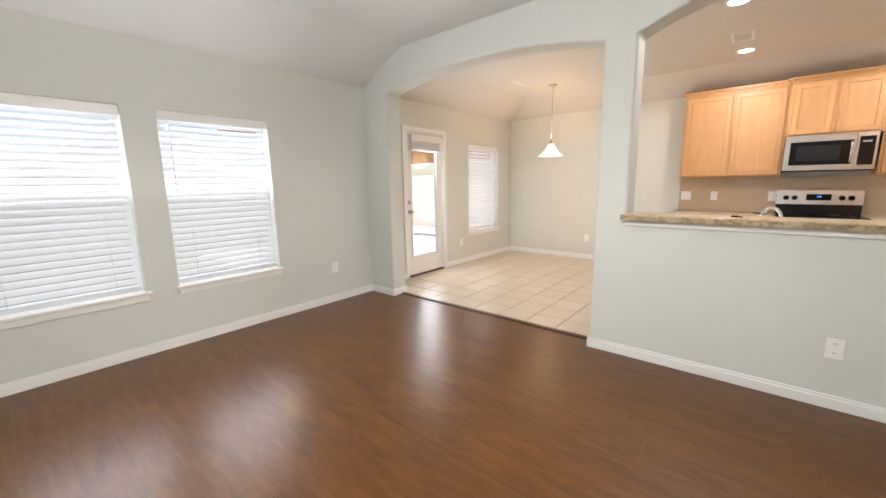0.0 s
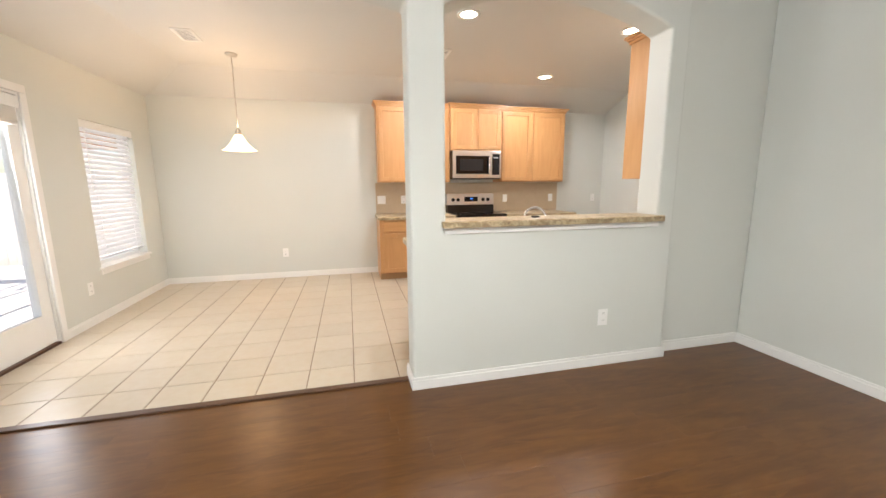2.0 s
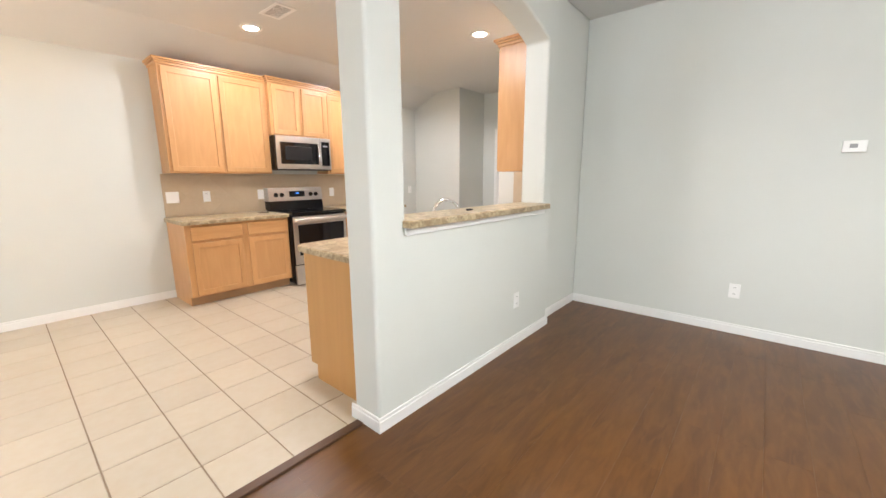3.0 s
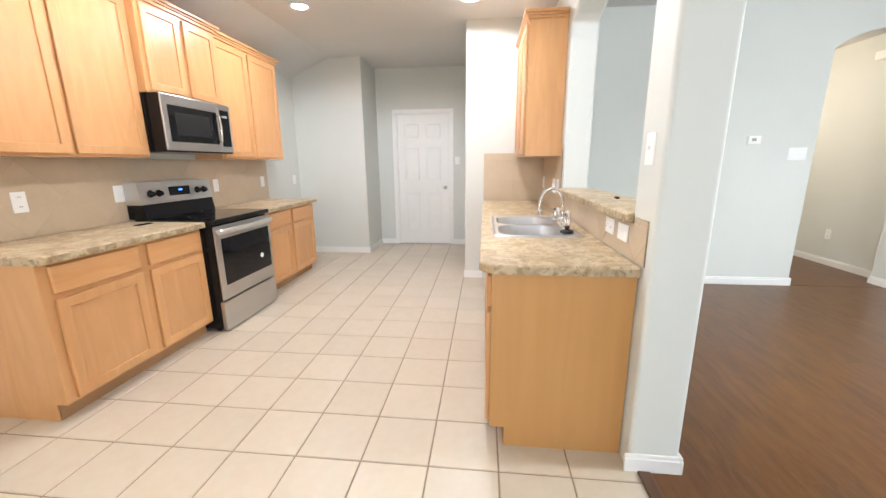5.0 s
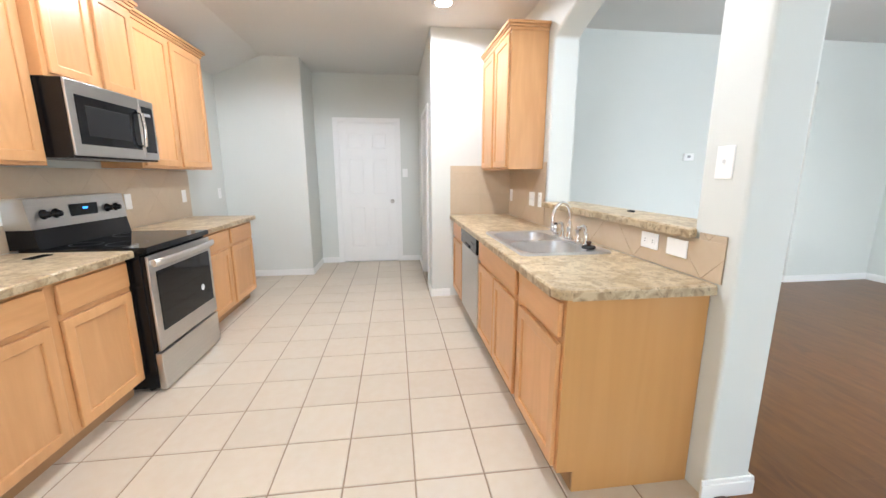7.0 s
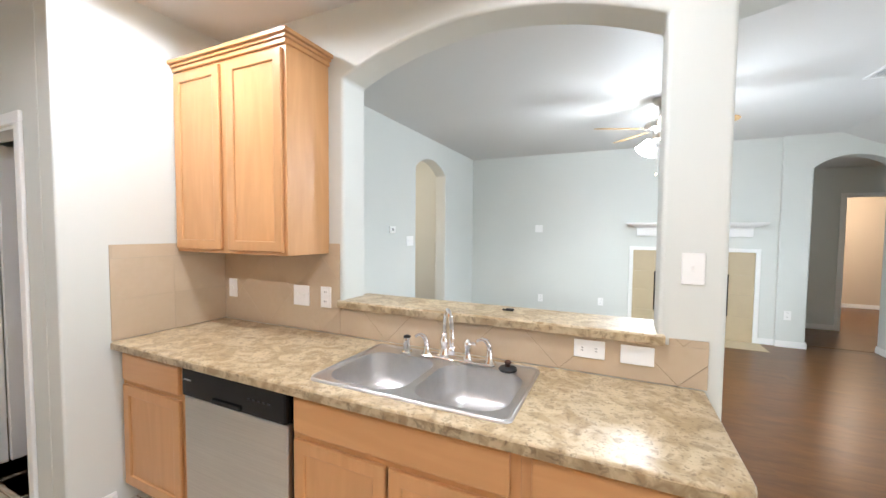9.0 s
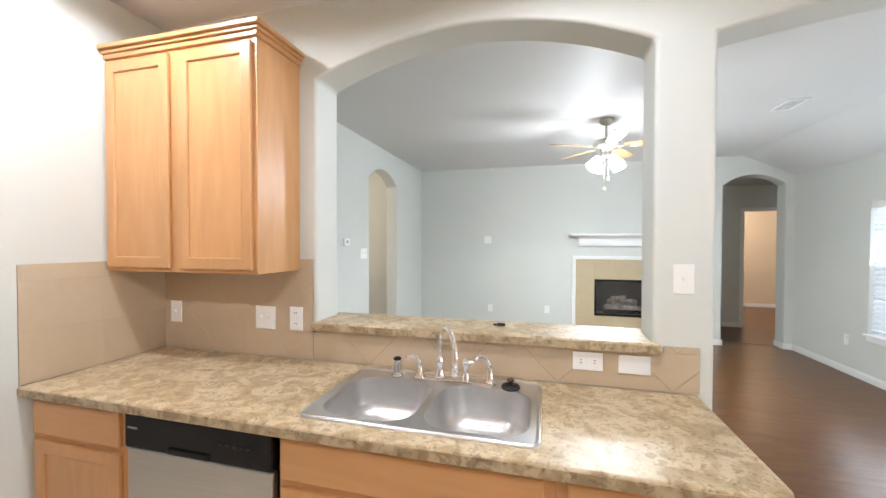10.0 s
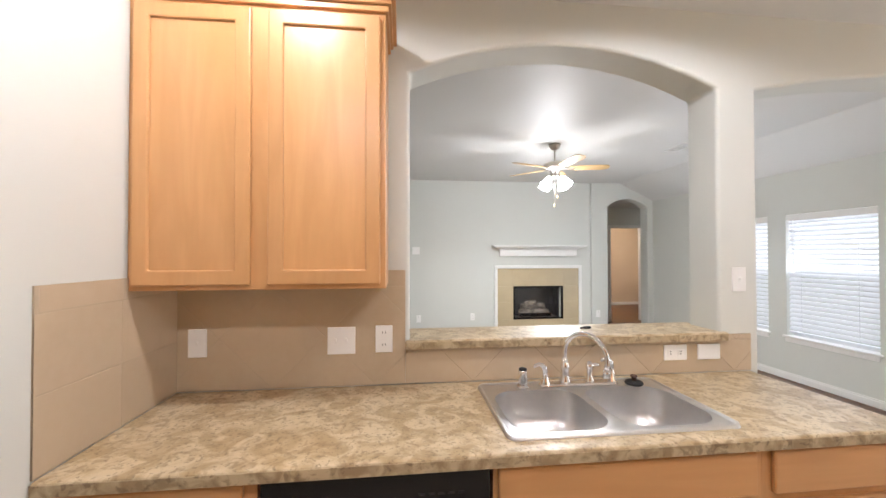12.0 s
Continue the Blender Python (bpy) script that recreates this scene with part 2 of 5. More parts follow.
GRASS = shader("grass", (0.09, 0.12, 0.04), 0.9, grain=(3, (0.14, 0.13, 0.06), 0.7, (1, 1, 1)))
CONCRETE = shader("concrete", (0.74, 0.73, 0.71), 0.8, grain=(4, (0.66, 0.65, 0.63), 0.6, (1, 1, 1)))
FENCE = shader("weathered_fence", (0.80, 0.77, 0.73), 0.85, grain=(9, (0.70, 0.67, 0.63), 0.6, (3, 3, 0.3)), vary=0.08)
PATIOWOOD = shader("patio_stain", (0.34, 0.17, 0.075), 0.6, grain=(9, (0.26, 0.12, 0.05), 0.6, (0.4, 3, 3)))
RED = shader("red_tag", (0.60, 0.03, 0.03), 0.5)


# ---- mesh helpers ----
def cub(bm, x0, x1, y0, y1, z0, z1, b=0.0, seg=2):
    r = bmesh.ops.create_cube(bm, size=1.0)
    for v in r["verts"]:
        v.co = Vector(((x0 + x1) / 2 + v.co.x * (x1 - x0), (y0 + y1) / 2 + v.co.y * (y1 - y0), (z0 + z1) / 2 + v.co.z * (z1 - z0)))
    if b:
        edges = list({e for v in r["verts"] for e in v.link_edges})
        bmesh.ops.bevel(bm, geom=edges, offset=b, segments=seg, affect="EDGES", profile=0.5)
    return bm


def lathe(bm, profile, centre, n=28, axis="z"):
    """profile: (radius, height) from one end to the other."""
    rings = []
    for r, h in profile:
        ring = []
        for k in range(n):
            a = 2 * math.pi * k / n
            u, v = max(r, 1e-4) * math.cos(a), max(r, 1e-4) * math.sin(a)
            p = {"z": (u, v, h), "y": (u, h, v), "x": (h, u, v)}[axis]
            ring.append(bm.verts.new(Vector(centre) + Vector(p)))
        rings.append(ring)
    for a, b in zip(rings, rings[1:]):
        for k in range(n):
            f = bm.faces.new((a[k], a[(k + 1) % n], b[(k + 1) % n], b[k]))
            f.smooth = True
    bm.faces.new(rings[0]), bm.faces.new(rings[-1])
    return bm


def tube(bm, points, radius, n=12):
    pts = [Vector(p) for p in points]
    rings = []
    side = None
    for i, p in enumerate(pts):
        d = (pts[min(i + 1, len(pts) - 1)] - pts[max(i - 1, 0)]).normalized()
        if side is None:
            side = d.orthogonal().normalized()
        side = (side - d * side.dot(d)).normalized()
        up = d.cross(side)
        r = radius[i] if isinstance(radius, (list, tuple)) else radius
        rings.append([bm.verts.new(p + side * r * math.cos(2 * math.pi * k / n) + up * r * math.sin(2 * math.pi * k / n)) for k in range(n)])
    for a, b in zip(rings, rings[1:]):
        for k in range(n):
            bm.faces.new((a[k], a[(k + 1) % n], b[(k + 1) % n], b[k])).smooth = True
    bm.faces.new(rings[0]), bm.faces.new(rings[-1])
    return bm


def solid(bm, polys, push):
    """Flat polygons that share edges, pushed into a solid."""
    for p in polys:
        bm.faces.new([bm.verts.new(q) for q in p])
    bmesh.ops.remove_doubles(bm, verts=bm.verts, dist=1e-4)
    r = bmesh.ops.extrude_face_region(bm, geom=list(bm.faces))
    for g in r["geom"]:
        if isinstance(g, bmesh.types.BMVert):
            g.co += Vector(push)
    # drop inner copies of the first faces' shared edges only; both caps stay
    bmesh.ops.recalc_face_normals(bm, faces=bm.faces)
    return bm


def fresh():
    return bmesh.new()


def mesh_of(name, bm, material):
    bmesh.ops.recalc_face_normals(bm, faces=bm.faces)
    me = bpy.data.meshes.new(name)
    bm.to_mesh(me)
    bm.free()
    me.materials.append(material)
    return me


def setting(name, bm, material, label, round_edges=0.0):
    ob = new(name, mesh_of(name, bm, material))
    if round_edges:
        md = ob.modifiers.new("rounded", "BEVEL")
        md.width, md.segments, md.limit_method, md.angle_limit = round_edges, 4, "ANGLE", radians(50)
        for p in ob.data.polygons:
            p.use_smooth = False
    return tagged(ob, label, name.split("_")[0], kind="structure")


def thing(name, at, label, category, group=""):
    ob = new(name)
    ob.location = at
    ob.empty_display_size = 0.1
    return tagged(ob, label, category, group)


def root_place(ob):
    while ob.parent:
        ob = ob.parent
    return ob.matrix_basis.translation


def part(name, bm, material, parent, label=""):
    """One mesh under a thing or a part, given in the room's coordinates."""
    off = root_place(parent)
    for v in bm.verts:
        v.co -= off
    ob = new(name, mesh_of(name, bm, material))
    ob.parent = parent
    if label:
        ob["label"] = label
    return ob


def piece(name, me, at, parent):
    ob = new(name, me)
    ob.parent = parent
    ob.location = Vector(at) - root_place(parent)
    return ob


# ---- large structure ----
TOP = 2.92
SPRING = 2.375


def arch_line(x0, x1, spring, apex, n=18):
    """Points of a flat round arch from x0 to x1."""
    c, h = (x0 + x1) / 2, apex - spring
    w = abs(x1 - x0) / 2
    r = (w * w + h * h) / (2 * h)
    pts = []
    for k in range(n + 1):
        x = x0 + (x1 - x0) * k / n
        pts.append((x, apex - r + math.sqrt(max(r * r - (x - c) ** 2, 0))))
    return pts


def header(pts, top, at):
    return [[at(a[0], a[1]), at(b[0], b[1]), at(b[0], top), at(a[0], top)] for a, b in zip(pts, pts[1:])]


def column(x0, x1, levels, at):
    return [[at(x0, a), at(x1, a), at(x1, b), at(x0, b)] for a, b in zip(levels, levels[1:])]


def partition():
    at = lambda x, z: (x, 3.18, z)
    polys = column(-3.92, -3.36, [-0.02, SPRING, TOP], at)
    polys += header(arch_line(-3.36, -0.975, SPRING, 2.50), TOP, at)
    polys += column(-0.975, -0.75, [-0.02, 1.057, SPRING, TOP], at)
    polys += column(-0.75, 0.84, [-0.02, 1.057], at)
    polys += header(arch_line(-0.75, 0.84, SPRING, 2.55), TOP, at)
    polys += column(0.84, 0.99, [-0.02, 1.057, SPRING, TOP], at)
    setting("wall_middle", solid(fresh(), polys, (0, 0.21, 0)), PAINT, "pale grey-green painted partition with a wide arch and an arched pass-through", 0.018)


partition()


def wall_with_holes(name, span, holes, at, push, label, levels=None, mat=None):
    """A straight wall: span along it, holes as (u0, u1, z0, z1)."""
    us = sorted({span[0], span[1], *[h[0] for h in holes], *[h[1] for h in holes]})
    zs = sorted({-0.02, TOP, *[h[2] for h in holes], *[h[3] for h in holes]})
    polys = []
    for u0, u1 in zip(us, us[1:]):
        for z0, z1 in zip(zs, zs[1:]):
            if any(h[0] <= u0 and u1 <= h[1] and h[2] <= z0 and z1 <= h[3] for h in holes):
                continue
            polys.append([at(u0, z0), at(u1, z0), at(u1, z1), at(u0, z1)])
    return setting(name, solid(fresh(), polys, push), mat or PAINT, label, 0.006)


LIV_WINDOWS = [(-0.06, 0.845), (1.075, 1.97)]
WZ0, WZ1 = 0.528, 1.985
wall_with_holes("wall_living_west", (-1.38, 3.19), [(a, b, WZ0, WZ1) for a, b in LIV_WINDOWS], lambda u, z: (-3.76, u, z), (-0.16, 0, 0), "pale grey-green painted wall with two windows")
DOOR_Y = (3.925, 4.735)
DWIN = (5.415, 6.36)
wall_with_holes("wall_dining_west", (3.39, 7.0), [(DOOR_Y[0], DOOR_Y[1], -0.02, 2.085), (DWIN[0], DWIN[1], 0.53, 2.005)], lambda u, z: (-3.84, u, z), (-0.16, 0, 0), "pale painted dining wall with a glazed patio door and a window")
wall_with_holes("wall_back", (-3.84, 3.02), [], lambda u, z: (u, 6.795, z), (0, 0.16, 0), "pale painted back wall of dining area and kitchen")
setting("wall_hall_corner", cub(fresh(), 3.02, 3.90, 5.77, 7.0, -0.02, TOP), PAINT, "pale painted wall corner beside the garage door", 0.012)
GD = (4.597, 5.457)
wall_with_holes("wall_garage", (4.25, 5.77), [(GD[0], GD[1], -0.02, 2.10)], lambda u, z: (3.72, u, z), (0.16, 0, 0), "pale painted wall round the white garage door")
setting("wall_kitchen_end", cub(fresh(), 1.86, 2.0, 3.39, 4.255, -0.02, TOP), PAINT, "pale painted end wall of the sink counter", 0.012)
PANTRY = (2.22, 2.98)
wall_with_holes("wall_pantry", (2.0, 3.72), [(PANTRY[0], PANTRY[1], -0.02, 2.05)], lambda u, z: (u, 4.255, z), (0, -0.12, 0), "pale painted wall with the pantry doorway")
setting("wall_pantry_back", cub(cub(fresh(), 2.0, 3.9, 2.9, 3.0, -0.02, TOP), 3.78, 3.9, 3.0, 4.13, -0.02, TOP), PAINT, "pale painted inner walls of the pantry")
setting("wall_jog", cub(fresh(), 0.97, 2.0, 3.262, 3.3915, -0.02, TOP), PAINT, "pale grey-green wall set back beside the pass-through", 0.004)


def east_wall():
    at = lambda y, z: (1.83, y, z)
    polys = column(3.262, 0.74, [-0.02, 2.36, TOP], at)
    polys += header(arch_line(0.74, -0.20, 2.36, 2.525), TOP, at)
    polys += column(-0.20, -1.56, [-0.02, 2.36, TOP], at)
    setting("wall_living_east", solid(fresh(), polys, (0.18, 0, 0)), PAINT, "pale grey-green painted wall with a narrow arched opening", 0.016)


east_wall()
FX0, FX1, FZ0, FZ1 = -2.03, -1.106, 0.35, 0.94
wall_with_holes("wall_fireplace", (-2.62, 1.83), [(FX0, FX1, FZ0, FZ1)], lambda u, z: (u, -1.40, z), (0, -0.18, 0), "pale grey-green painted wall round the fireplace")


def far_wall():
    at = lambda x, z: (x, -1.36, z)
    polys = column(-2.56, -2.875, [-0.02, 2.375, TOP], at)
    polys += header(arch_line(-2.875, -3.655, 2.375, 2.525), TOP, at)
    polys += column(-3.655, -3.92, [-0.02, 2.375, TOP], at)
    setting("wall_living_south", solid(fresh(), polys, (0, -0.22, 0)), PAINT, "pale grey-green wall with an arched way to the bedrooms", 0.014)


far_wall()
# bedroom hall beyond the arch
setting("wall_hall_east", cub(fresh(), -2.72, -2.60, -2.9, -1.58, -0.02, TOP), PAINT, "shaded painted side wall of the hall")
wall_with_holes("wall_hall_south", (-5.6, -2.6), [(-4.55, -3.79, -0.02, 2.10)], lambda u, z: (u, -2.85, z), (0, -0.12, 0), "shaded painted hall wall with a bedroom doorway")
setting("wall_hall_west", cub(fresh(), -5.7, -5.6, -2.97, -1.2, -0.02, TOP), PAINT, "painted end wall of the hall")
setting("wall_hall_north", cub(fresh(), -5.7, -3.92, -1.36, -1.2, -0.02, TOP), PAINT, "painted wall of the hall")
setting("wall_bedroom", cub(cub(cub(fresh(), -6.6, -2.4, -5.62, -5.5, -0.02, TOP), -6.7, -6.6, -5.6, -2.9, -0.02, TOP), -2.5, -2.4, -5.5, -2.97, -0.02, TOP), BEIGE, "warm beige painted bedroom walls")
# entry beyond the narrow arch
setting("wall_entry_south", cub(fresh(), 2.01, 5.2, -0.54, -0.38, -0.02, TOP), PAINT, "painted wall of the entry hall in warm light")
setting("wall_entry_north", cub(fresh(), 2.01, 5.2, 1.5, 1.62, -0.02, TOP), PAINT, "painted wall of the entry hall")
setting("wall_entry_end", cub(fresh(), 5.1, 5.2, -0.38, 1.5, -0.02, TOP), PAINT, "painted end wall of the entry hall")


def ceilings():
    bm = fresh()
    polys = [[(-3.12, -1.6, 2.81), (1.9, -1.6, 2.81), (1.9, 3.25, 2.81), (-3.12, 3.25, 2.81)],
             [(-3.84, -1.6, 2.46), (-3.12, -1.6, 2.81), (-3.12, 3.25, 2.81), (-3.84, 3.25, 2.46)]]
    setting("ceiling_living", solid(bm, polys, (0, 0, 0.12)), CEIL, "pale painted ceiling, sloped along the window wall")
    bm = fresh()
    polys = [[(-3.20, 3.33, 2.77), (3.80, 3.33, 2.77), (3.80, 6.22, 2.77), (-3.20, 6.22, 2.77)],
             [(-3.92, 3.33, 2.467), (-3.20, 3.33, 2.77), (-3.20, 6.22, 2.77), (-3.92, 6.94, 2.467)],
             [(-3.92, 6.94, 2.467), (-3.20, 6.22, 2.77), (3.80, 6.22, 2.77), (3.80, 6.94, 2.467)]]
    setting("ceiling_kitchen", solid(bm, polys, (0, 0, 0.12)), CEIL, "pale painted kitchen ceiling with sloped edges")
    setting("ceiling_hall", cub(fresh(), -6.7, -2.4, -5.6, -1.5, 2.56, 2.66), CEIL, "plain ceiling of hall and bedroom")
    setting("ceiling_entry", cub(fresh(), 2.0, 5.2, -0.5, 1.6, 2.70, 2.8), CEIL, "plain ceiling of the entry hall")
    setting("ceiling_pantry", cub(fresh(), 2.0, 3.9, 2.9, 4.2, 2.6, 2.7), CEIL, "plain ceiling of the pantry")


ceilings()


def baseboards():
    h, d = 0.085, 0.014

    def run(x0, y0, x1, y1, nx, ny):
        bm = fresh()
        xa, xb = sorted((x0, x1))
        ya, yb = sorted((y0, y1))
        if nx:
            xa, xb = (x0, x0 + d) if nx > 0 else (x0 - d, x0)
        else:
            ya, yb = (y0, y0 + d) if ny > 0 else (y0 - d, y0)
        cub(bm, xa, xb, ya, yb, 0, h - 0.02, 0.002, 1)
        k = 0.004
        cub(bm, xa + (k if nx < 0 else 0), xb - (k if nx > 0 else 0), ya + (k if ny < 0 else 0), yb - (k if ny > 0 else 0), h - 0.02, h, 0.003, 2)
        tagged(new("baseboard", mesh_of("baseboard", bm, TRIM)), "white painted wooden baseboard along the wall", "baseboard", kind="structure")

    run(-3.76, -1.36, -3.76, 3.18, 1, 0)
    run(-3.745, 3.18, -3.36 + d, 3.18, 0, -1)
    run(-3.36, 3.18, -3.36, 3.39, 1, 0)
    run(-3.84, 3.39, -3.36 + d, 3.39, 0, 1)
    run(-3.84, 3.405, -3.84, 3.865, 1, 0)
    run(-3.84, 4.80, -3.84, 6.795, 1, 0)
    run(-3.825, 6.795, -0.935, 6.795, 0, -1)
    run(-0.975 - d, 3.18, 0.99 + d, 3.18, 0, -1)
    run(-0.975, 3.18, -0.975, 3.41, -1, 0)
    run(0.99, 3.18, 0.99, 3.262, 1, 0)
    run(1.004, 3.262, 1.83, 3.262, 0, -1)
    run(1.83, 0.74 - d, 1.83, 3.248, -1, 0)
    run(1.83, 0.74, 2.01, 0.74, 0, -1)
    run(1.83 - d, -0.20, 2.01, -0.20, 0, 1)
    run(1.83, -1.40, 1.83, -0.20, -1, 0)
    run(2.01, -0.38, 5.1, -0.38, 0, 1)
    run(-0.75, -1.40, 1.816, -1.40, 0, 1)
    run(-2.56, -1.40, -2.38, -1.40, 0, 1)
    run(-2.875, -1.36, -2.56, -1.36, 0, 1)
    run(-2.875, -1.58, -2.875, -1.346, -1, 0)
    run(-3.655, -1.58, -3.655, -1.346, 1, 0)
    run(-3.746, -1.36, -3.655, -1.36, 0, 1)
    run(-3.73, -2.85, -2.72, -2.85, 0, 1)
    run(-2.72, -2.84, -2.72, -1.58, -1, 0)
    run(-6.6, -5.5, -2.5, -5.5, 0, 1)
    run(2.115, 6.795, 3.02, 6.795, 0, -1)
    run(3.02, 5.77 - d, 3.02, 6.781, -1, 0)
    run(3.02 - d, 5.77, 3.72, 5.77, 0, -1)
    run(3.72, 5.518, 3.72, 5.756, -1, 0)
    run(3.72, 4.27, 3.72, 4.536, -1, 0)
    run(1.86, 4.05, 1.86, 4.255, -1, 0)
    run(1.846, 4.255, 2.155, 4.255, 0, 1)
    run(3.045, 4.255, 3.706, 4.255, 0, 1)


baseboards()

# ground outside
setting("ground", cub(fresh(), -60, 60, -60, 60, -0.32, -0.22), GRASS, "dry green lawn round the house")
setting("foundation", cub(fresh(), -6.8, 5.3, -5.8, 7.1, -0.20, -0.03), CONCRETE, "grey concrete house slab")
setting("patio", cub(fresh(), -9.6, -4.0, 2.9, 9.6, -0.20, -0.10), CONCRETE, "grey concrete patio slab")


def bars_of_window(name, face, y0, y1, z0, z1, label):
    """A white vinyl window in the west wall with its sill and apron."""
    w = tagged(new(name), label, "window", kind="structure")
    w.location = (face, (y0 + y1) / 2, z0)
    bm = fresh()
    a, b = face - 0.15, face - 0.09
    f = 0.045
    cub(bm, a, b, y0, y0 + f, z0, z1, 0.004)
    cub(bm, a, b, y1 - f, y1, z0, z1, 0.004)
    cub(bm, a, b, y0 + f, y1 - f, z0, z0 + f, 0.004)
    cub(bm, a, b, y0 + f, y1 - f, z1 - f, z1, 0.004)
    zm = (z0 + z1) / 2 + 0.03
    cub(bm, a + 0.005, b + 0.005, y0 + f, y1 - f, zm - 0.03, zm + 0.03, 0.004)
    part("window_frame", bm, TRIM, w)
    for za, zb in ((z0 + f, zm - 0.03), (zm + 0.03, z1 - f)):
        g = part("pane", cub(fresh(), a + 0.028, a + 0.032, y0 + f, y1 - f, za, zb), GLASS, w)
        g.visible_shadow = False
    bm = cub(fresh(), face - 0.09, face + 0.035, y0 - 0.03, y1 + 0.03, z0 - 0.022, z0 + 0.002, 0.006)
    part("window_sill", bm, TRIM, w)
    bm = cub(fresh(), face, face + 0.014, y0 - 0.01, y1 + 0.01, z0 - 0.075, z0 - 0.022, 0.004)
    part("apron", bm, TRIM, w)


def blind(face, y0, y1, z0, z1, tilt, label):
    d = thing("window_blind", (face - 0.045, (y0 + y1) / 2, z0), label, "blind", "window blinds")
    xc = face - 0.045
    part("headrail", cub(fresh(), xc - 0.03, xc + 0.022, y0 + 0.004, y1 - 0.004, z1 - 0.055, z1 - 0.002, 0.004), TRIM, d)
    part("valance", cub(fresh(), xc + 0.024, xc + 0.040, y0 + 0.003, y1 - 0.003, z1 - 0.078, z1 - 0.002, 0.006), TRIM, d)
    # the slats hang a little short of one jamb
    y1 -= 0.018
    pitch = 0.052
    n = round((z1 - 0.09 - z0 - 0.012) / pitch)
    pitch = (z1 - 0.09 - z0 - 0.012) / n
    bm = fresh()
    a = radians(tilt)
    w2, t2 = 0.0245, 0.0014
    ring = []
    for k in range(5):
        u = -w2 + 2 * w2 * k / 4
        crown = 0.003 * (1 - (u / w2) ** 2)
        ring.append((u, crown))
    verts = []
    for y in (y0 + 0.006, y1 - 0.006):
        row = []
        for sgn in (1, -1):
            for u, c in (ring if sgn > 0 else ring[::-1]):
                px, pz = u, c + sgn * t2
                row.append(bm.verts.new((px * math.cos(a) - pz * math.sin(a), y - (y0 + y1) / 2, px * math.sin(a) + pz * math.cos(a))))
        verts.append(row)
    m = len(verts[0])
    for k in range(m):
        bm.faces.new((verts[0][k], verts[0][(k + 1) % m], verts[1][(k + 1) % m], verts[1][k]))
    bm.faces.new(verts[0]), bm.faces.new(verts[1])
    me = mesh_of("slat", bm, SLAT)
    for k in range(n):
        piece("slat", me, (xc, (y0 + y1) / 2, z1 - 0.09 - pitch * k), d)
    zb = z1 - 0.09 - pitch * n
    part("bottom_rail", cub(fresh(), xc - 0.025, xc + 0.025, y0 + 0.006, y1 - 0.006, zb - 0.005, zb + 0.014, 0.004), SLAT, d)
    for f in (0.18, 0.82):
        y = y0 + (y1 - y0) * f
        part("ladder_cord", tube(fresh(), [(xc + 0.026, y, zb), (xc + 0.026, y, z1 - 0.06)], 0.0012, 5), SLAT, d)
    part("wand", tube(fresh(), [(xc + 0.036, y0 + 0.08, z1 - 0.07), (xc + 0.038, y0 + 0.08, z1 - 0.70)], 0.004, 8), PLASTIC, d)


for i, (a, b) in enumerate(LIV_WINDOWS):
    bars_of_window("window_%d" % (i + 1), -3.76, a, b, WZ0, WZ1, "white vinyl window with a wooden sill")
    blind(-3.76, a, b, WZ0 + 0.03, WZ1, -61, "white slatted blind lowered and half closed in a living room window")
bars_of_window("window_3", -3.84, DWIN[0], DWIN[1], 0.53, 2.005, "white vinyl dining window with a wooden sill")
blind(-3.84, DWIN[0], DWIN[1], 0.60, 2.005, -61, "white slatted blind lowered almost to the dining window sill")


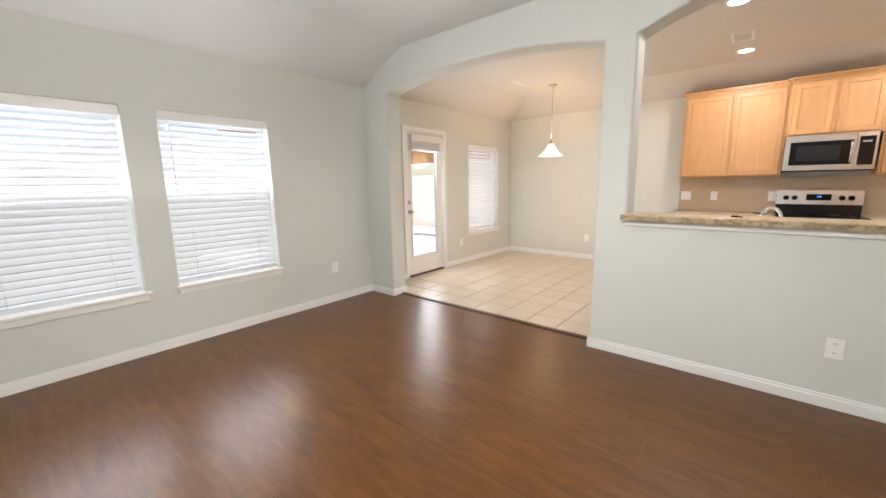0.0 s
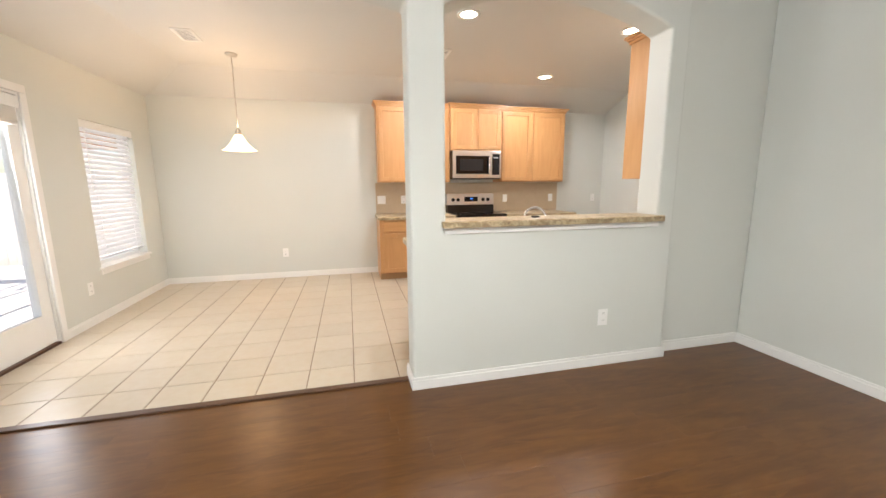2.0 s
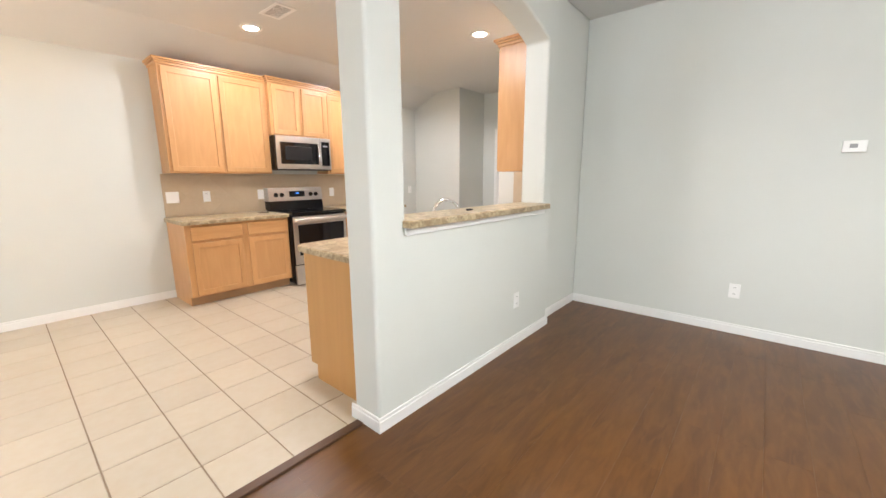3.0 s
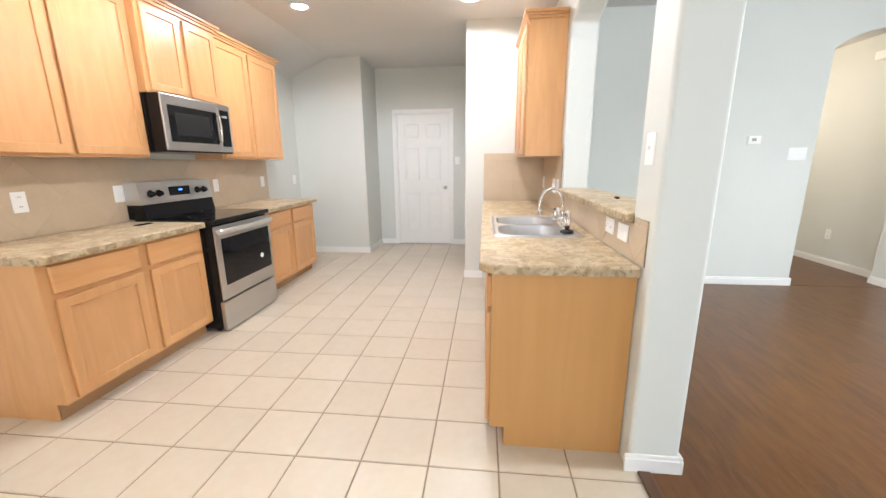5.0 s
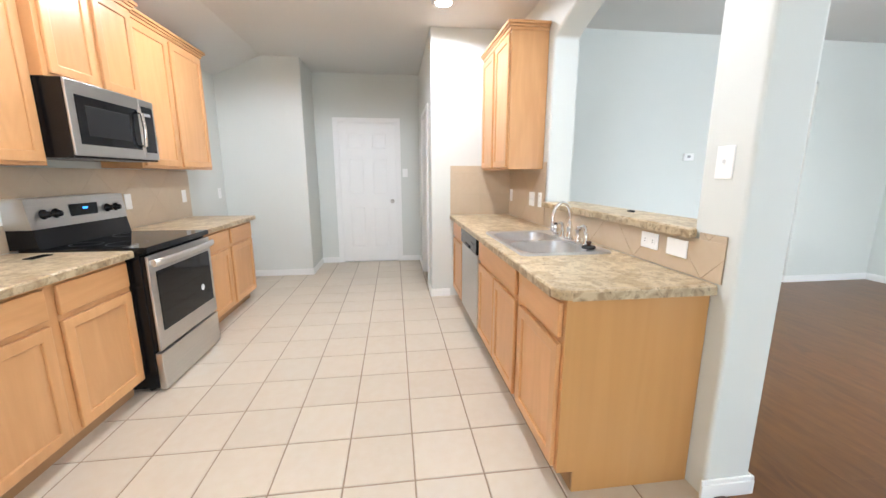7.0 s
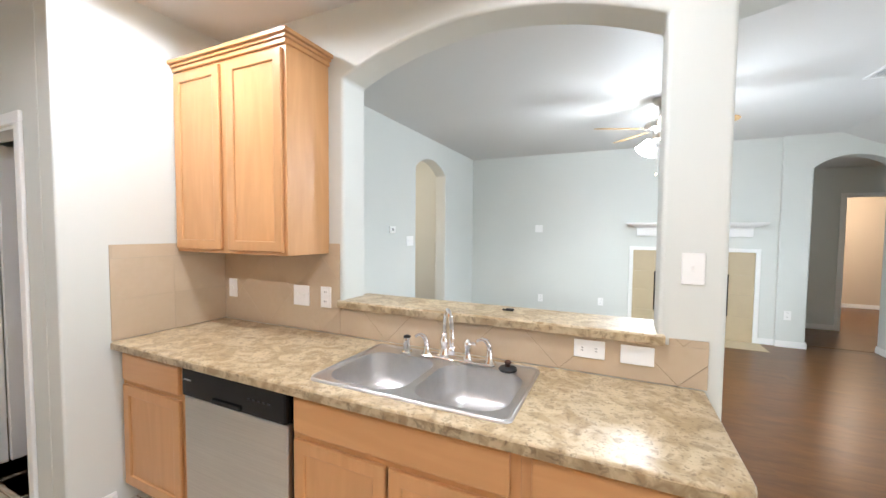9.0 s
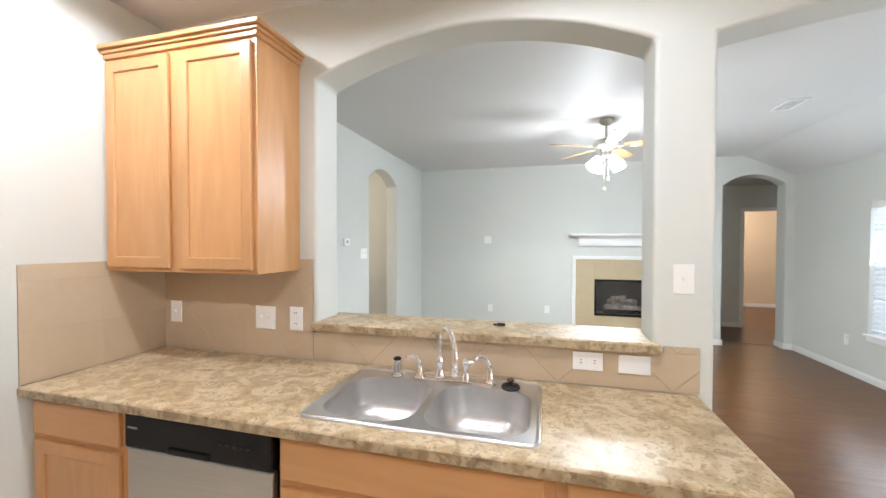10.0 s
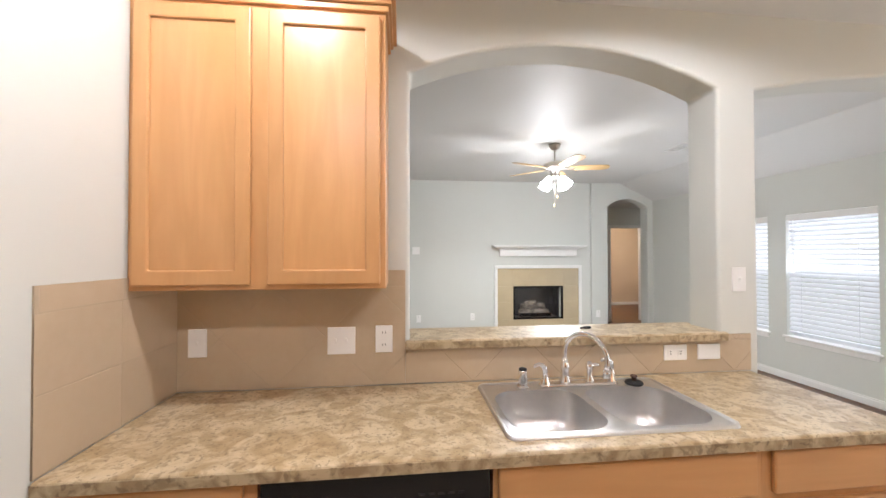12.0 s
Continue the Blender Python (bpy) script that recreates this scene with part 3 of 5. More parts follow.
def patio_door():
    y0, y1 = DOOR_Y
    d = tagged(new("door_1"), "closed white patio door with a tall glass pane", "door", kind="structure")
    d.location = (-3.84, (y0 + y1) / 2, 0)
    bm = fresh()
    for a, b in ((y0 - 0.062, y0 + 0.004), (y1 - 0.004, y1 + 0.062)):
        cub(bm, -3.84, -3.822, a, b, 0, 2.085, 0.005)
    cub(bm, -3.84, -3.822, y0 - 0.062, y1 + 0.062, 2.085, 2.15, 0.005)
    part("casing", bm, TRIM, d)
    bm = fresh()
    cub(bm, -4.0, -3.841, y0 + 0.0, y0 + 0.02, 0, 2.085)
    cub(bm, -4.0, -3.841, y1 - 0.02, y1, 0, 2.085)
    cub(bm, -4.0, -3.841, y0 + 0.02, y1 - 0.02, 2.065, 2.085)
    part("jamb", bm, TRIM, d)
    part("threshold", cub(fresh(), -4.0, -3.83, y0 + 0.02, y1 - 0.02, 0.0, 0.022, 0.005), STRIP, d, "dark bronze threshold")
    ga, gb, gz0, gz1 = y0 + 0.115, y1 - 0.145, 0.29, 1.97
    xa, xb = -3.90, -3.858
    bm = fresh()
    cub(bm, xa, xb, y0 + 0.022, ga, 0.025, 2.062, 0.003)
    cub(bm, xa, xb, gb, y1 - 0.022, 0.025, 2.062, 0.003)
    cub(bm, xa, xb, ga, gb, 0.025, gz0, 0.0)
    cub(bm, xa, xb, ga, gb, gz1, 2.062, 0.0)
    leaf = part("leaf", bm, TRIM, d)
    bm = fresh()
    for a, b, c, e in ((ga - 0.02, ga + 0.006, gz0 - 0.02, gz1 + 0.02), (gb - 0.006, gb + 0.02, gz0 - 0.02, gz1 + 0.02)):
        cub(bm, xb, xb + 0.012, a, b, c, e, 0.004)
    cub(bm, xb, xb + 0.012, ga + 0.006, gb - 0.006, gz0 - 0.02, gz0 + 0.006, 0.004)
    cub(bm, xb, xb + 0.012, ga + 0.006, gb - 0.006, gz1 - 0.006, gz1 + 0.02, 0.004)
    part("glazing_bead", bm, TRIM, leaf)
    g = part("pane", cub(fresh(), xa + 0.018, xa + 0.022, ga, gb, gz0, gz1), GLASS, leaf)
    g.visible_shadow = False
    ky = y0 + 0.065
    bm = fresh()
    lathe(bm, [(0.001, 0), (0.032, 0), (0.032, 0.008), (0.012, 0.012), (0.011, 0.04), (0.024, 0.05), (0.028, 0.062), (0.022, 0.075), (0.001, 0.078)], (xb, ky, 0.965), 20, "x")
    part("knob", bm, NICKEL, leaf)
    part("deadbolt", lathe(fresh(), [(0.001, 0), (0.03, 0), (0.028, 0.012), (0.012, 0.016), (0.01, 0.03), (0.001, 0.032)], (xb, ky, 1.10), 20, "x"), NICKEL, leaf)
    for z in (0.25, 1.2, 1.85):
        part("hinge", tube(fresh(), [(xb + 0.006, y1 - 0.012, z - 0.05), (xb + 0.006, y1 - 0.012, z + 0.05)], 0.006, 10), NICKEL, d)
    # raised blind
    bl = thing("door_blind", (xb, (ga + gb) / 2, 1.82), "white slatted blind drawn up to the top of the patio door", "blind")
    bm = cub(fresh(), xb + 0.014, xb + 0.07, ga - 0.04, gb + 0.06, 1.95, 2.04, 0.006)
    part("valance", bm, TRIM, bl)
    me = mesh_of("slat", cub(fresh(), -0.024, 0.024, -(gb - ga) / 2 - 0.03, (gb - ga) / 2 + 0.03, -0.0014, 0.0014), TRIM)
    for k in range(24):
        piece("slat", me, (xb + 0.04, (ga + gb) / 2 + 0.005, 1.845 + k * 0.0044), bl)
    part("bottom_rail", cub(fresh(), xb + 0.015, xb + 0.066, ga - 0.03, gb + 0.03, 1.82, 1.842, 0.005), TRIM, bl)


patio_door()


def panel_door(name, x_face, y0, y1, h, label):
    """A closed six-panel door in a wall that faces -x."""
    d = tagged(new(name), label, "door", kind="structure")
    d.location = (x_face, (y0 + y1) / 2, 0)
    bm = fresh()
    for a, b in ((y0 - 0.06, y0 + 0.004), (y1 - 0.004, y1 + 0.06)):
        cub(bm, x_face - 0.018, x_face, a, b, 0, h, 0.005)
    cub(bm, x_face - 0.018, x_face, y0 - 0.06, y1 + 0.06, h, h + 0.06, 0.005)
    part("casing", bm, TRIM, d)
    bm = fresh()
    cub(bm, x_face, x_face + 0.16, y0, y0 + 0.018, 0, h)
    cub(bm, x_face, x_face + 0.16, y1 - 0.018, y1, 0, h)
    cub(bm, x_face, x_face + 0.16, y0 + 0.018, y1 - 0.018, h - 0.018, h)
    part("jamb", bm, TRIM, d)
    xa, xb = x_face + 0.012, x_face + 0.05
    a, b, z0, z1 = y0 + 0.02, y1 - 0.02, 0.012, h - 0.02
    st, mid = 0.105, (a + b) / 2
    rails = [(z0, 0.22), (0.88, 1.03), (1.60, 1.70), (z1 - 0.12, z1)]
    bm = fresh()
    cub(bm, xa, xb, a, a + st, z0, z1, 0.002)
    cub(bm, xa, xb, b - st, b, z0, z1, 0.002)
    for r0, r1 in rails:
        cub(bm, xa, xb, a + st, b - st, r0, r1, 0.0)
    for (p0, p1), (q0, q1) in zip(rails, rails[1:]):
        cub(bm, xa, xb, mid - 0.045, mid + 0.045, p1, q0)
    leaf = part("leaf", bm, TRIM, d)
    for (p0, p1), (q0, q1) in zip(rails, rails[1:]):
        for u0, u1 in ((a + st, mid - 0.045), (mid + 0.045, b - st)):
            bm = cub(fresh(), xa + 0.012, xb - 0.01, u0, u1, p1, q0)
            cub(bm, xa + 0.003, xa + 0.02, u0 + 0.028, u1 - 0.028, p1 + 0.028, q0 - 0.028, 0.008, 1)
            part("panel", bm, TRIM, leaf)
    part("knob", lathe(fresh(), [(0.001, 0), (0.032, 0), (0.032, -0.008), (0.012, -0.012), (0.011, -0.04), (0.024, -0.05), (0.028, -0.062), (0.022, -0.075), (0.001, -0.078)], (xa, y0 + 0.08, 0.94), 20, "x"), NICKEL, leaf)
    return d


panel_door("door_2", 3.72, GD[0], GD[1], 2.10, "closed white six-panel door to the garage")
setting("wall_garage_backing", cub(fresh(), 3.89, 3.93, 4.3, 5.8, -0.02, TOP), PAINT, "plain wall behind the garage door")


def pantry_door():
    x0, x1 = PANTRY
    d = tagged(new("door_3"), "white pantry door standing open inside its doorway", "door", kind="structure")
    d.location = ((x0 + x1) / 2, 4.255, 0)
    bm = fresh()
    for a, b in ((x0 - 0.06, x0 + 0.004), (x1 - 0.004, x1 + 0.06)):
        cub(bm, a, b, 4.255, 4.273, 0, 2.05, 0.005)
    cub(bm, x0 - 0.06, x1 + 0.06, 4.255, 4.273, 2.05, 2.11, 0.005)
    part("casing", bm, TRIM, d)
    bm = fresh()
    cub(bm, x0, x0 + 0.018, 4.135, 4.255, 0, 2.05)
    cub(bm, x1 - 0.018, x1, 4.135, 4.255, 0, 2.05)
    cub(bm, x0 + 0.018, x1 - 0.018, 4.135, 4.255, 2.032, 2.05)
    part("jamb", bm, TRIM, d)
    leaf = part("leaf", cub(fresh(), x1 - 0.058, x1 - 0.022, 3.42, 4.13, 0.012, 2.03, 0.003), TRIM, d)
    part("knob", lathe(fresh(), [(0.001, 0), (0.032, 0), (0.032, -0.008), (0.012, -0.012), (0.011, -0.04), (0.026, -0.05), (0.026, -0.065), (0.001, -0.075)], (x1 - 0.058, 3.5, 0.95), 16, "x"), NICKEL, leaf)


pantry_door()


def pantry_shelves():
    p = thing("pantry_shelf", (2.9, 3.2, 0), "brown stained wooden pantry shelves, empty, along the wall", "shelf")
    for x in (2.04, 2.87, 3.70):
        part("upright", cub(fresh(), x, x + 0.022, 3.002, 3.36, 0.0, 2.30, 0.002), PANTRYWOOD, p)
    for z in (0.32, 0.66, 1.0, 1.34, 1.68, 2.02):
        for x in (2.063, 2.893):
            part("board", cub(fresh(), x, x + 0.806, 3.004, 3.36, z, z + 0.022, 0.002), PANTRYWOOD, p)
    part("back_panel", cub(fresh(), 2.06, 3.70, 3.0005, 3.0025, 0.0, 2.30), PANTRYWOOD, p)


pantry_shelves()


def bedroom_frame():
    d = tagged(new("door_frame"), "white casing of an open bedroom doorway", "door frame", kind="structure")
    d.location = (-4.17, -2.85, 0)
    bm = fresh()
    for a, b in ((-4.61, -4.546), (-3.794, -3.73)):
        cub(bm, a, b, -2.85, -2.832, 0, 2.10, 0.004)
    cub(bm, -4.61, -3.73, -2.85, -2.832, 2.10, 2.16, 0.004)
    cub(bm, -4.55, -4.532, -2.97, -2.85, 0, 2.10)
    cub(bm, -3.808, -3.79, -2.97, -2.85, 0, 2.10)
    part("casing", bm, TRIM, d)
    leaf = part("leaf", cub(fresh(), -3.85, -3.812, -3.70, -2.975, 0.012, 2.08, 0.003), TRIM, d, "white door leaf swung open")
    part("knob", lathe(fresh(), [(0.001, 0), (0.032, 0), (0.032, -0.008), (0.012, -0.012), (0.011, -0.04), (0.026, -0.05), (0.026, -0.065), (0.001, -0.075)], (-3.85, -3.62, 0.95), 16, "x"), NICKEL, leaf)


bedroom_frame()


# ---- kitchen cabinets ----
def cab_door(root, x0, x1, z0, z1, yf, s):
    """A framed cabinet door with a recessed panel; s: the side it faces along y."""
    st = 0.056
    ya, yb = sorted((yf, yf + s * 0.02))
    o = [(x0, z0), (x1, z0), (x1, z1), (x0, z1)]
    i = [(x0 + st, z0 + st), (x1 - st, z0 + st), (x1 - st, z1 - st), (x0 + st, z1 - st)]
    ring = [[(*o[k],), (*o[(k + 1) % 4],), (*i[(k + 1) % 4],), (*i[k],)] for k in range(4)]
    bm = solid(fresh(), [[(u, ya, w) for u, w in q] for q in ring], (0, yb - ya, 0))
    sharp = [e for e in bm.edges if len(e.link_faces) == 2 and e.calc_face_angle() > 0.5]
    bmesh.ops.bevel(bm, geom=sharp, offset=0.0055, segments=2, affect="EDGES", profile=0.5)
    d = part("door", bm, WOOD, root)
    pa, pb = sorted((yf + s * 0.001, yf + s * 0.009))
    bm = cub(fresh(), x0 + st - 0.004, x1 - st + 0.004, pa, pb, z0 + st - 0.004, z1 - st + 0.004)
    part("panel", bm, WOOD, d)
    return d


def drawer_front(root, x0, x1, z0, z1, yf, s):
    ya, yb = sorted((yf, yf + s * 0.02))
    return part("drawer_front", cub(fresh(), x0, x1, ya, yb, z0, z1, 0.006, 3), WOODH, root)


def base_cabinet(x0, x1, yf, yb, s, fronts, label, panels=(), group="base cabinets", veneer=None):
    """fronts: (x0, x1) columns, each a drawer over a door; s: facing along y."""
    c = thing("base_cabinet", ((x0 + x1) / 2, (yf + yb) / 2, 0), label, "cabinet", group)
    a, b = sorted((yf, yb))
    bm = fresh()
    i0, i1 = sorted((yf - s * 0.018, yb))
    for u0, u1 in ((x0, x0 + 0.016), (x1 - 0.016, x1)):
        cub(bm, u0, u1, i0, i1, 0.10, 0.868)
    cub(bm, x0 + 0.016, x1 - 0.016, i0, i1, 0.10, 0.118)
    c0, c1 = sorted((yb, yb + s * 0.008))
    cub(bm, x0 + 0.016, x1 - 0.016, c0, c1, 0.118, 0.868)
    part("body", bm, WOOD, c)
    f0, f1 = sorted((yf, yf - s * 0.018))
    edges = [x0] + sorted(v for q in fronts for v in q[:2]) + [x1]
    bm = fresh()
    cub(bm, x0, x1, f0, f1, 0.10, 0.128, 0.001, 1)
    cub(bm, x0, x1, f0, f1, 0.655, 0.715, 0.0)
    cub(bm, x0, x1, f0, f1, 0.832, 0.868, 0.0)
    for u0, u1 in zip(edges[::2], edges[1::2]):
        for z0, z1 in ((0.128, 0.655), (0.715, 0.832)):
            cub(bm, u0 - (0.012 if u0 > x0 else 0), u1 + (0.012 if u1 < x1 else 0), f0, f1, z0, z1)
    part("face_frame", bm, WOOD, c)
    for side, ex in (("low", x0), ("high", x1)):
        if side in panels:
            e0, e1 = (ex - 0.006, ex) if side == "low" else (ex, ex + 0.006)
            n0, n1 = sorted((yf - s * 0.072, yb))
            bm = cub(fresh(), e0, e1, n0, n1, 0.0, 0.868)
            m0, m1 = sorted((yf, yf - s * 0.072))
            cub(bm, e0, e1, m0, m1, 0.10, 0.868)
            part("end_panel", bm, veneer or WOOD, c)
    ta, tb = sorted((yf - s * 0.07, yb))
    part("toe_kick", cub(fresh(), x0 + 0.004, x1 - 0.002, ta, tb, 0.0, 0.10), TOE, c)
    for u0, u1, kind in fronts:
        if kind == "wide":
            drawer_front(c, u0, u1, 0.70, 0.845, yf, s)
            m = (u0 + u1) / 2
            cab_door(c, u0, m - 0.006, 0.115, 0.672, yf, s)
            cab_door(c, m + 0.006, u1, 0.115, 0.672, yf, s)
        else:
            drawer_front(c, u0, u1, 0.70, 0.845, yf, s)
            cab_door(c, u0, u1, 0.115, 0.672, yf, s)
    return c


def crown(bm, x0, x1, yf, yb, s, z, ends=(True, True)):
    """A stepped crown along the top front and open ends."""
    for k, (out, za, zb) in enumerate(((0.012, z - 0.012, z + 0.012), (0.024, z + 0.012, z + 0.028), (0.040, z + 0.028, z + 0.05))):
        a, b = sorted((yf + s * out, yb))
        cub(bm, x0 - (out if ends[0] else 0), x1 + (out if ends[1] else 0), a, b, za, zb, 0.004)
    return bm


def wall_cabinet(x0, x1, yf, yb, s, z0, z1, doors, ends, label):
    c = thing("wall_cabinet", ((x0 + x1) / 2, (yf + yb) / 2, z0), label, "cabinet", "wall cabinets")
    a, b = sorted((yf, yb))
    part("body", cub(fresh(), x0, x1, a, b, z0, z1, 0.0015, 1), WOOD, c)
    for u0, u1 in doors:
        cab_door(c, u0, u1, z0 + 0.018, z1 - 0.03, yf, s)
    part("crown", crown(fresh(), x0, x1, yf + s * 0.002, yb, s, z1, ends), WOODH, c)
    return c


YB = 6.793
base_cabinet(-0.93, 0.160, 6.205, YB, -1, [(-0.885, -0.385, "one"), (-0.322, 0.143, "one")], "honey maple base cabinet with drawers and doors beside the range", ("low",))
base_cabinet(0.936, 2.10, 6.205, YB, -1, [(0.966, 1.50, "one"), (1.565, 2.075, "one")], "honey maple base cabinet with drawers and doors by the wall corner", ("high",))
wall_cabinet(-0.91, 0.168, 6.51, YB, -1, 1.388, 2.47, [(-0.885, -0.386), (-0.358, 0.145)], (True, False), "tall honey maple wall cabinet with two framed doors")
wall_cabinet(0.169, 0.968, 6.45, YB, -1, 1.850, 2.475, [(0.200, 0.548), (0.590, 0.940)], (True, True), "short honey maple wall cabinet over the microwave")
wall_cabinet(0.969, 2.078, 6.51, YB, -1, 1.390, 2.47, [(0.998, 1.480), (1.522, 2.045)], (False, True), "tall honey maple wall cabinet with two framed doors")
# peninsula
base_cabinet(-0.874, -0.345, 4.0, 3.395, 1, [(-0.856, -0.378, "one")], "honey maple end cabinet with a golden veneer end panel", ("low",), veneer=VENEER)
base_cabinet(-0.344, 0.592, 4.0, 3.395, 1, [(-0.312, 0.578, "wide")], "honey maple sink cabinet with a wide false drawer")
base_cabinet(1.300, 1.858, 4.0, 3.395, 1, [(1.335, 1.832, "one")], "honey maple base cabinet beside the dishwasher")
wall_cabinet(0.940, 1.858, 3.70, 3.394, 1, 1.382, 2.462, [(0.960, 1.372), (1.433, 1.838)], (True, False), "honey maple wall cabinet with two doors above the sink counter")


def counter(name, polys, label, bands, z0=0.870, z1=0.910):
    """A laminate slab with its glued edge bands, given as boxes (x0, x1, y0, y1)."""
    cx = sum(q[0] for p in polys for q in p) / sum(len(p) for p in polys)
    cy = sum(q[1] for p in polys for q in p) / sum(len(p) for p in polys)
    c = thing(name, (cx, cy, z0), label, "countertop")
    bm = solid(fresh(), [[(x, y, z0) for x, y in p] for p in polys], (0, 0, z1 - z0))
    ob = part("slab", bm, LAMIN, c)
    md = ob.modifiers.new("rolled_edge", "BEVEL")
    md.width, md.segments, md.limit_method, md.angle_limit = 0.009, 3, "ANGLE", radians(50)
    # front bands take the laminate colour with the edge's shade painted in
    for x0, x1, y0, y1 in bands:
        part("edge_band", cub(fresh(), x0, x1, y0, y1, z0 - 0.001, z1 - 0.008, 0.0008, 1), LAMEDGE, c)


SX0, SX1, SY0, SY1 = -0.278, 0.512, 3.50, 3.960
corner = [(-0.915 + 0.06 - 0.06 * math.cos(a), 4.055 - 0.06 + 0.06 * math.sin(a)) for a in [math.pi / 2 * k / 6 for k in range(7)]]
counter("countertop", [
    [(-0.915, 3.396)] + corner + [(SX0, 4.055), (SX0, SY1), (SX0, SY0), (SX0, 3.396)],
    [(SX0, 3.396), (SX0, SY0), (SX1, SY0), (SX1, 3.396)],
    [(SX0, SY1), (SX0, 4.055), (SX1, 4.055), (SX1, SY1)],
    [(SX1, 3.396), (SX1, SY0), (SX1, SY1), (SX1, 4.055), (1.858, 4.055), (1.858, 3.396)]],
    "mottled beige and brown laminate countertop on the sink cabinets", [(-0.850, 1.857, 4.05, 4.0565), (-0.9165, -0.91, 3.40, 3.995)])
counter("countertop", [[(-0.955, 6.15), (0.161, 6.15), (0.161, 6.791), (-0.955, 6.791)]], "mottled beige laminate countertop, bare, beside the range", [(-0.952, 0.158, 6.1485, 6.155), (-0.9565, -0.95, 6.16, 6.789)])
counter("countertop", [[(0.935, 6.15), (2.13, 6.15), (2.13, 6.791), (0.935, 6.791)]], "mottled beige laminate countertop by the wall corner", [(0.938, 2.127, 6.1485, 6.155), (2.125, 2.1315, 6.16, 6.789)])
counter("bar_top", [[(-0.752, 3.125), (-0.782, 3.125), (-0.782, 3.178), (-0.752, 3.178)],
                    [(-0.752, 3.392), (-0.752, 3.425), (-0.775, 3.425), (-0.775, 3.392)],
                    [(-0.752, 3.125), (-0.752, 3.178), (-0.752, 3.392), (-0.752, 3.425), (0.842, 3.425), (0.842, 3.392), (0.842, 3.178), (0.842, 3.125)],
                    [(0.842, 3.125), (0.842, 3.178), (0.866, 3.178), (0.866, 3.125)],
                    [(0.842, 3.392), (0.842, 3.425), (0.862, 3.425), (0.862, 3.392)]],
        "mottled laminate bar top on the half wall", [(-0.775, 0.860, 3.1235, 3.13), (-0.768, 0.858, 3.42, 3.4265)], 1.074, 1.115)
bm = cub(fresh(), -0.765, 0.846, 3.162, 3.179, 1.032, 1.0735, 0.004)
tagged(new("trim", mesh_of("trim", bm, TRIM)), "white trim strip under the bar top", "trim", kind="structure")


# ---- backsplash, tile by tile ----
def splash(name, u0, u1, z0, z1, place, normal, shift, label, border=0.0, straight=False):
    """Diamond tiles cut to a rectangle on a wall; place(u, z) gives the point, normal the way it faces."""
    nrm = Vector(normal)
    bm = fresh()
    f = bm.faces.new([bm.verts.new(Vector(place(u, z)) + nrm * (0.0064 if name in ("backsplash_back", "backsplash_side", "backsplash_sink_high") else 0.0056)) for u, z in ((u0, z0), (u1, z0), (u1, z1), (u0, z1))])
    r = bmesh.ops.extrude_face_region(bm, geom=[f])
    for g in r["geom"]:
        if isinstance(g, bmesh.types.BMVert):
            g.co -= nrm * 0.0052
    base = setting(name, bm, SPGROUT2 if name in ("backsplash_back", "backsplash_side", "backsplash_sink_high") else SPGROUT, label)
    base.name = name

    def clip(poly, axis, bound, keep_less):
        out = []
        for p, q in zip(poly, poly[1:] + poly[:1]):
            ip = (p[axis] <= bound) == keep_less or p[axis] == bound
            iq = (q[axis] <= bound) == keep_less or q[axis] == bound
            if ip:
                out.append(p)
            if ip != iq:
                t = (bound - p[axis]) / (q[axis] - p[axis])
                out.append(tuple(p[k] + t * (q[k] - p[k]) for k in (0, 1)))
        return out

    def tile(poly):
        if len(poly) < 3:
            return
        area = abs(sum(p[0] * q[1] - q[0] * p[1] for p, q in zip(poly, poly[1:] + poly[:1]))) / 2
        if area < 0.0006:
            return
        c = Vector((sum(p[0] for p in poly) / len(poly), sum(p[1] for p in poly) / len(poly)))
        bm = fresh()
        lo = [Vector(place(*p)) + nrm * 0.004 for p in poly]
        mid = [Vector(place(*p)) + nrm * 0.0066 for p in poly]
        top = [Vector(place(*(Vector(p) + (c - Vector(p)).normalized() * 0.0012))) + nrm * 0.0072 for p in poly]
        rings = [[bm.verts.new(v) for v in ring] for ring in (lo, mid, top)]
        for a, b in zip(rings, rings[1:]):
            for k in range(len(poly)):
                bm.faces.new((a[k], a[(k + 1) % len(poly)], b[(k + 1) % len(poly)], b[k]))
        bm.faces.new(rings[2])
        part("tile", bm, SPLASH, base)

    D, G = 0.4555, 0.0026
    zt = z1 - border
    if straight:
        for k in range(2):
            for j in range(2):
                hz = (zt - z0) / 2
                tile([(u0 + k * 0.33, z0 + j * hz), (min(u0 + k * 0.33 + 0.33 - G, u1), z0 + j * hz), (min(u0 + k * 0.33 + 0.33 - G, u1), z0 + (j + 1) * hz - G), (u0 + k * 0.33, z0 + (j + 1) * hz - G)])
    for i in range(-2 + int((u0 - shift) / (D / 2)), 3 + int((u1 - shift) / (D / 2))):
        for j in range(-1, 6):
            if straight or (i + j) % 2:
                continue
            cu, cz = shift + i * D / 2, z0 + j * D / 2
            h = D / 2 - G * 0.7
            poly = [(cu - h, cz), (cu, cz - h), (cu + h, cz), (cu, cz + h)]
            for axis, bound, less in ((0, u0, False), (0, u1, True), (1, z0, False), (1, zt, True)):
                if poly:
                    poly = clip(poly, axis, bound, less)
            tile(poly)
    if border:
        u = u0
        while u < u1 - 0.02:
            e = min(u + 0.32, u1)
            tile([(u, zt + G), (e - G, zt + G), (e - G, z1), (u, z1)])
            u = e


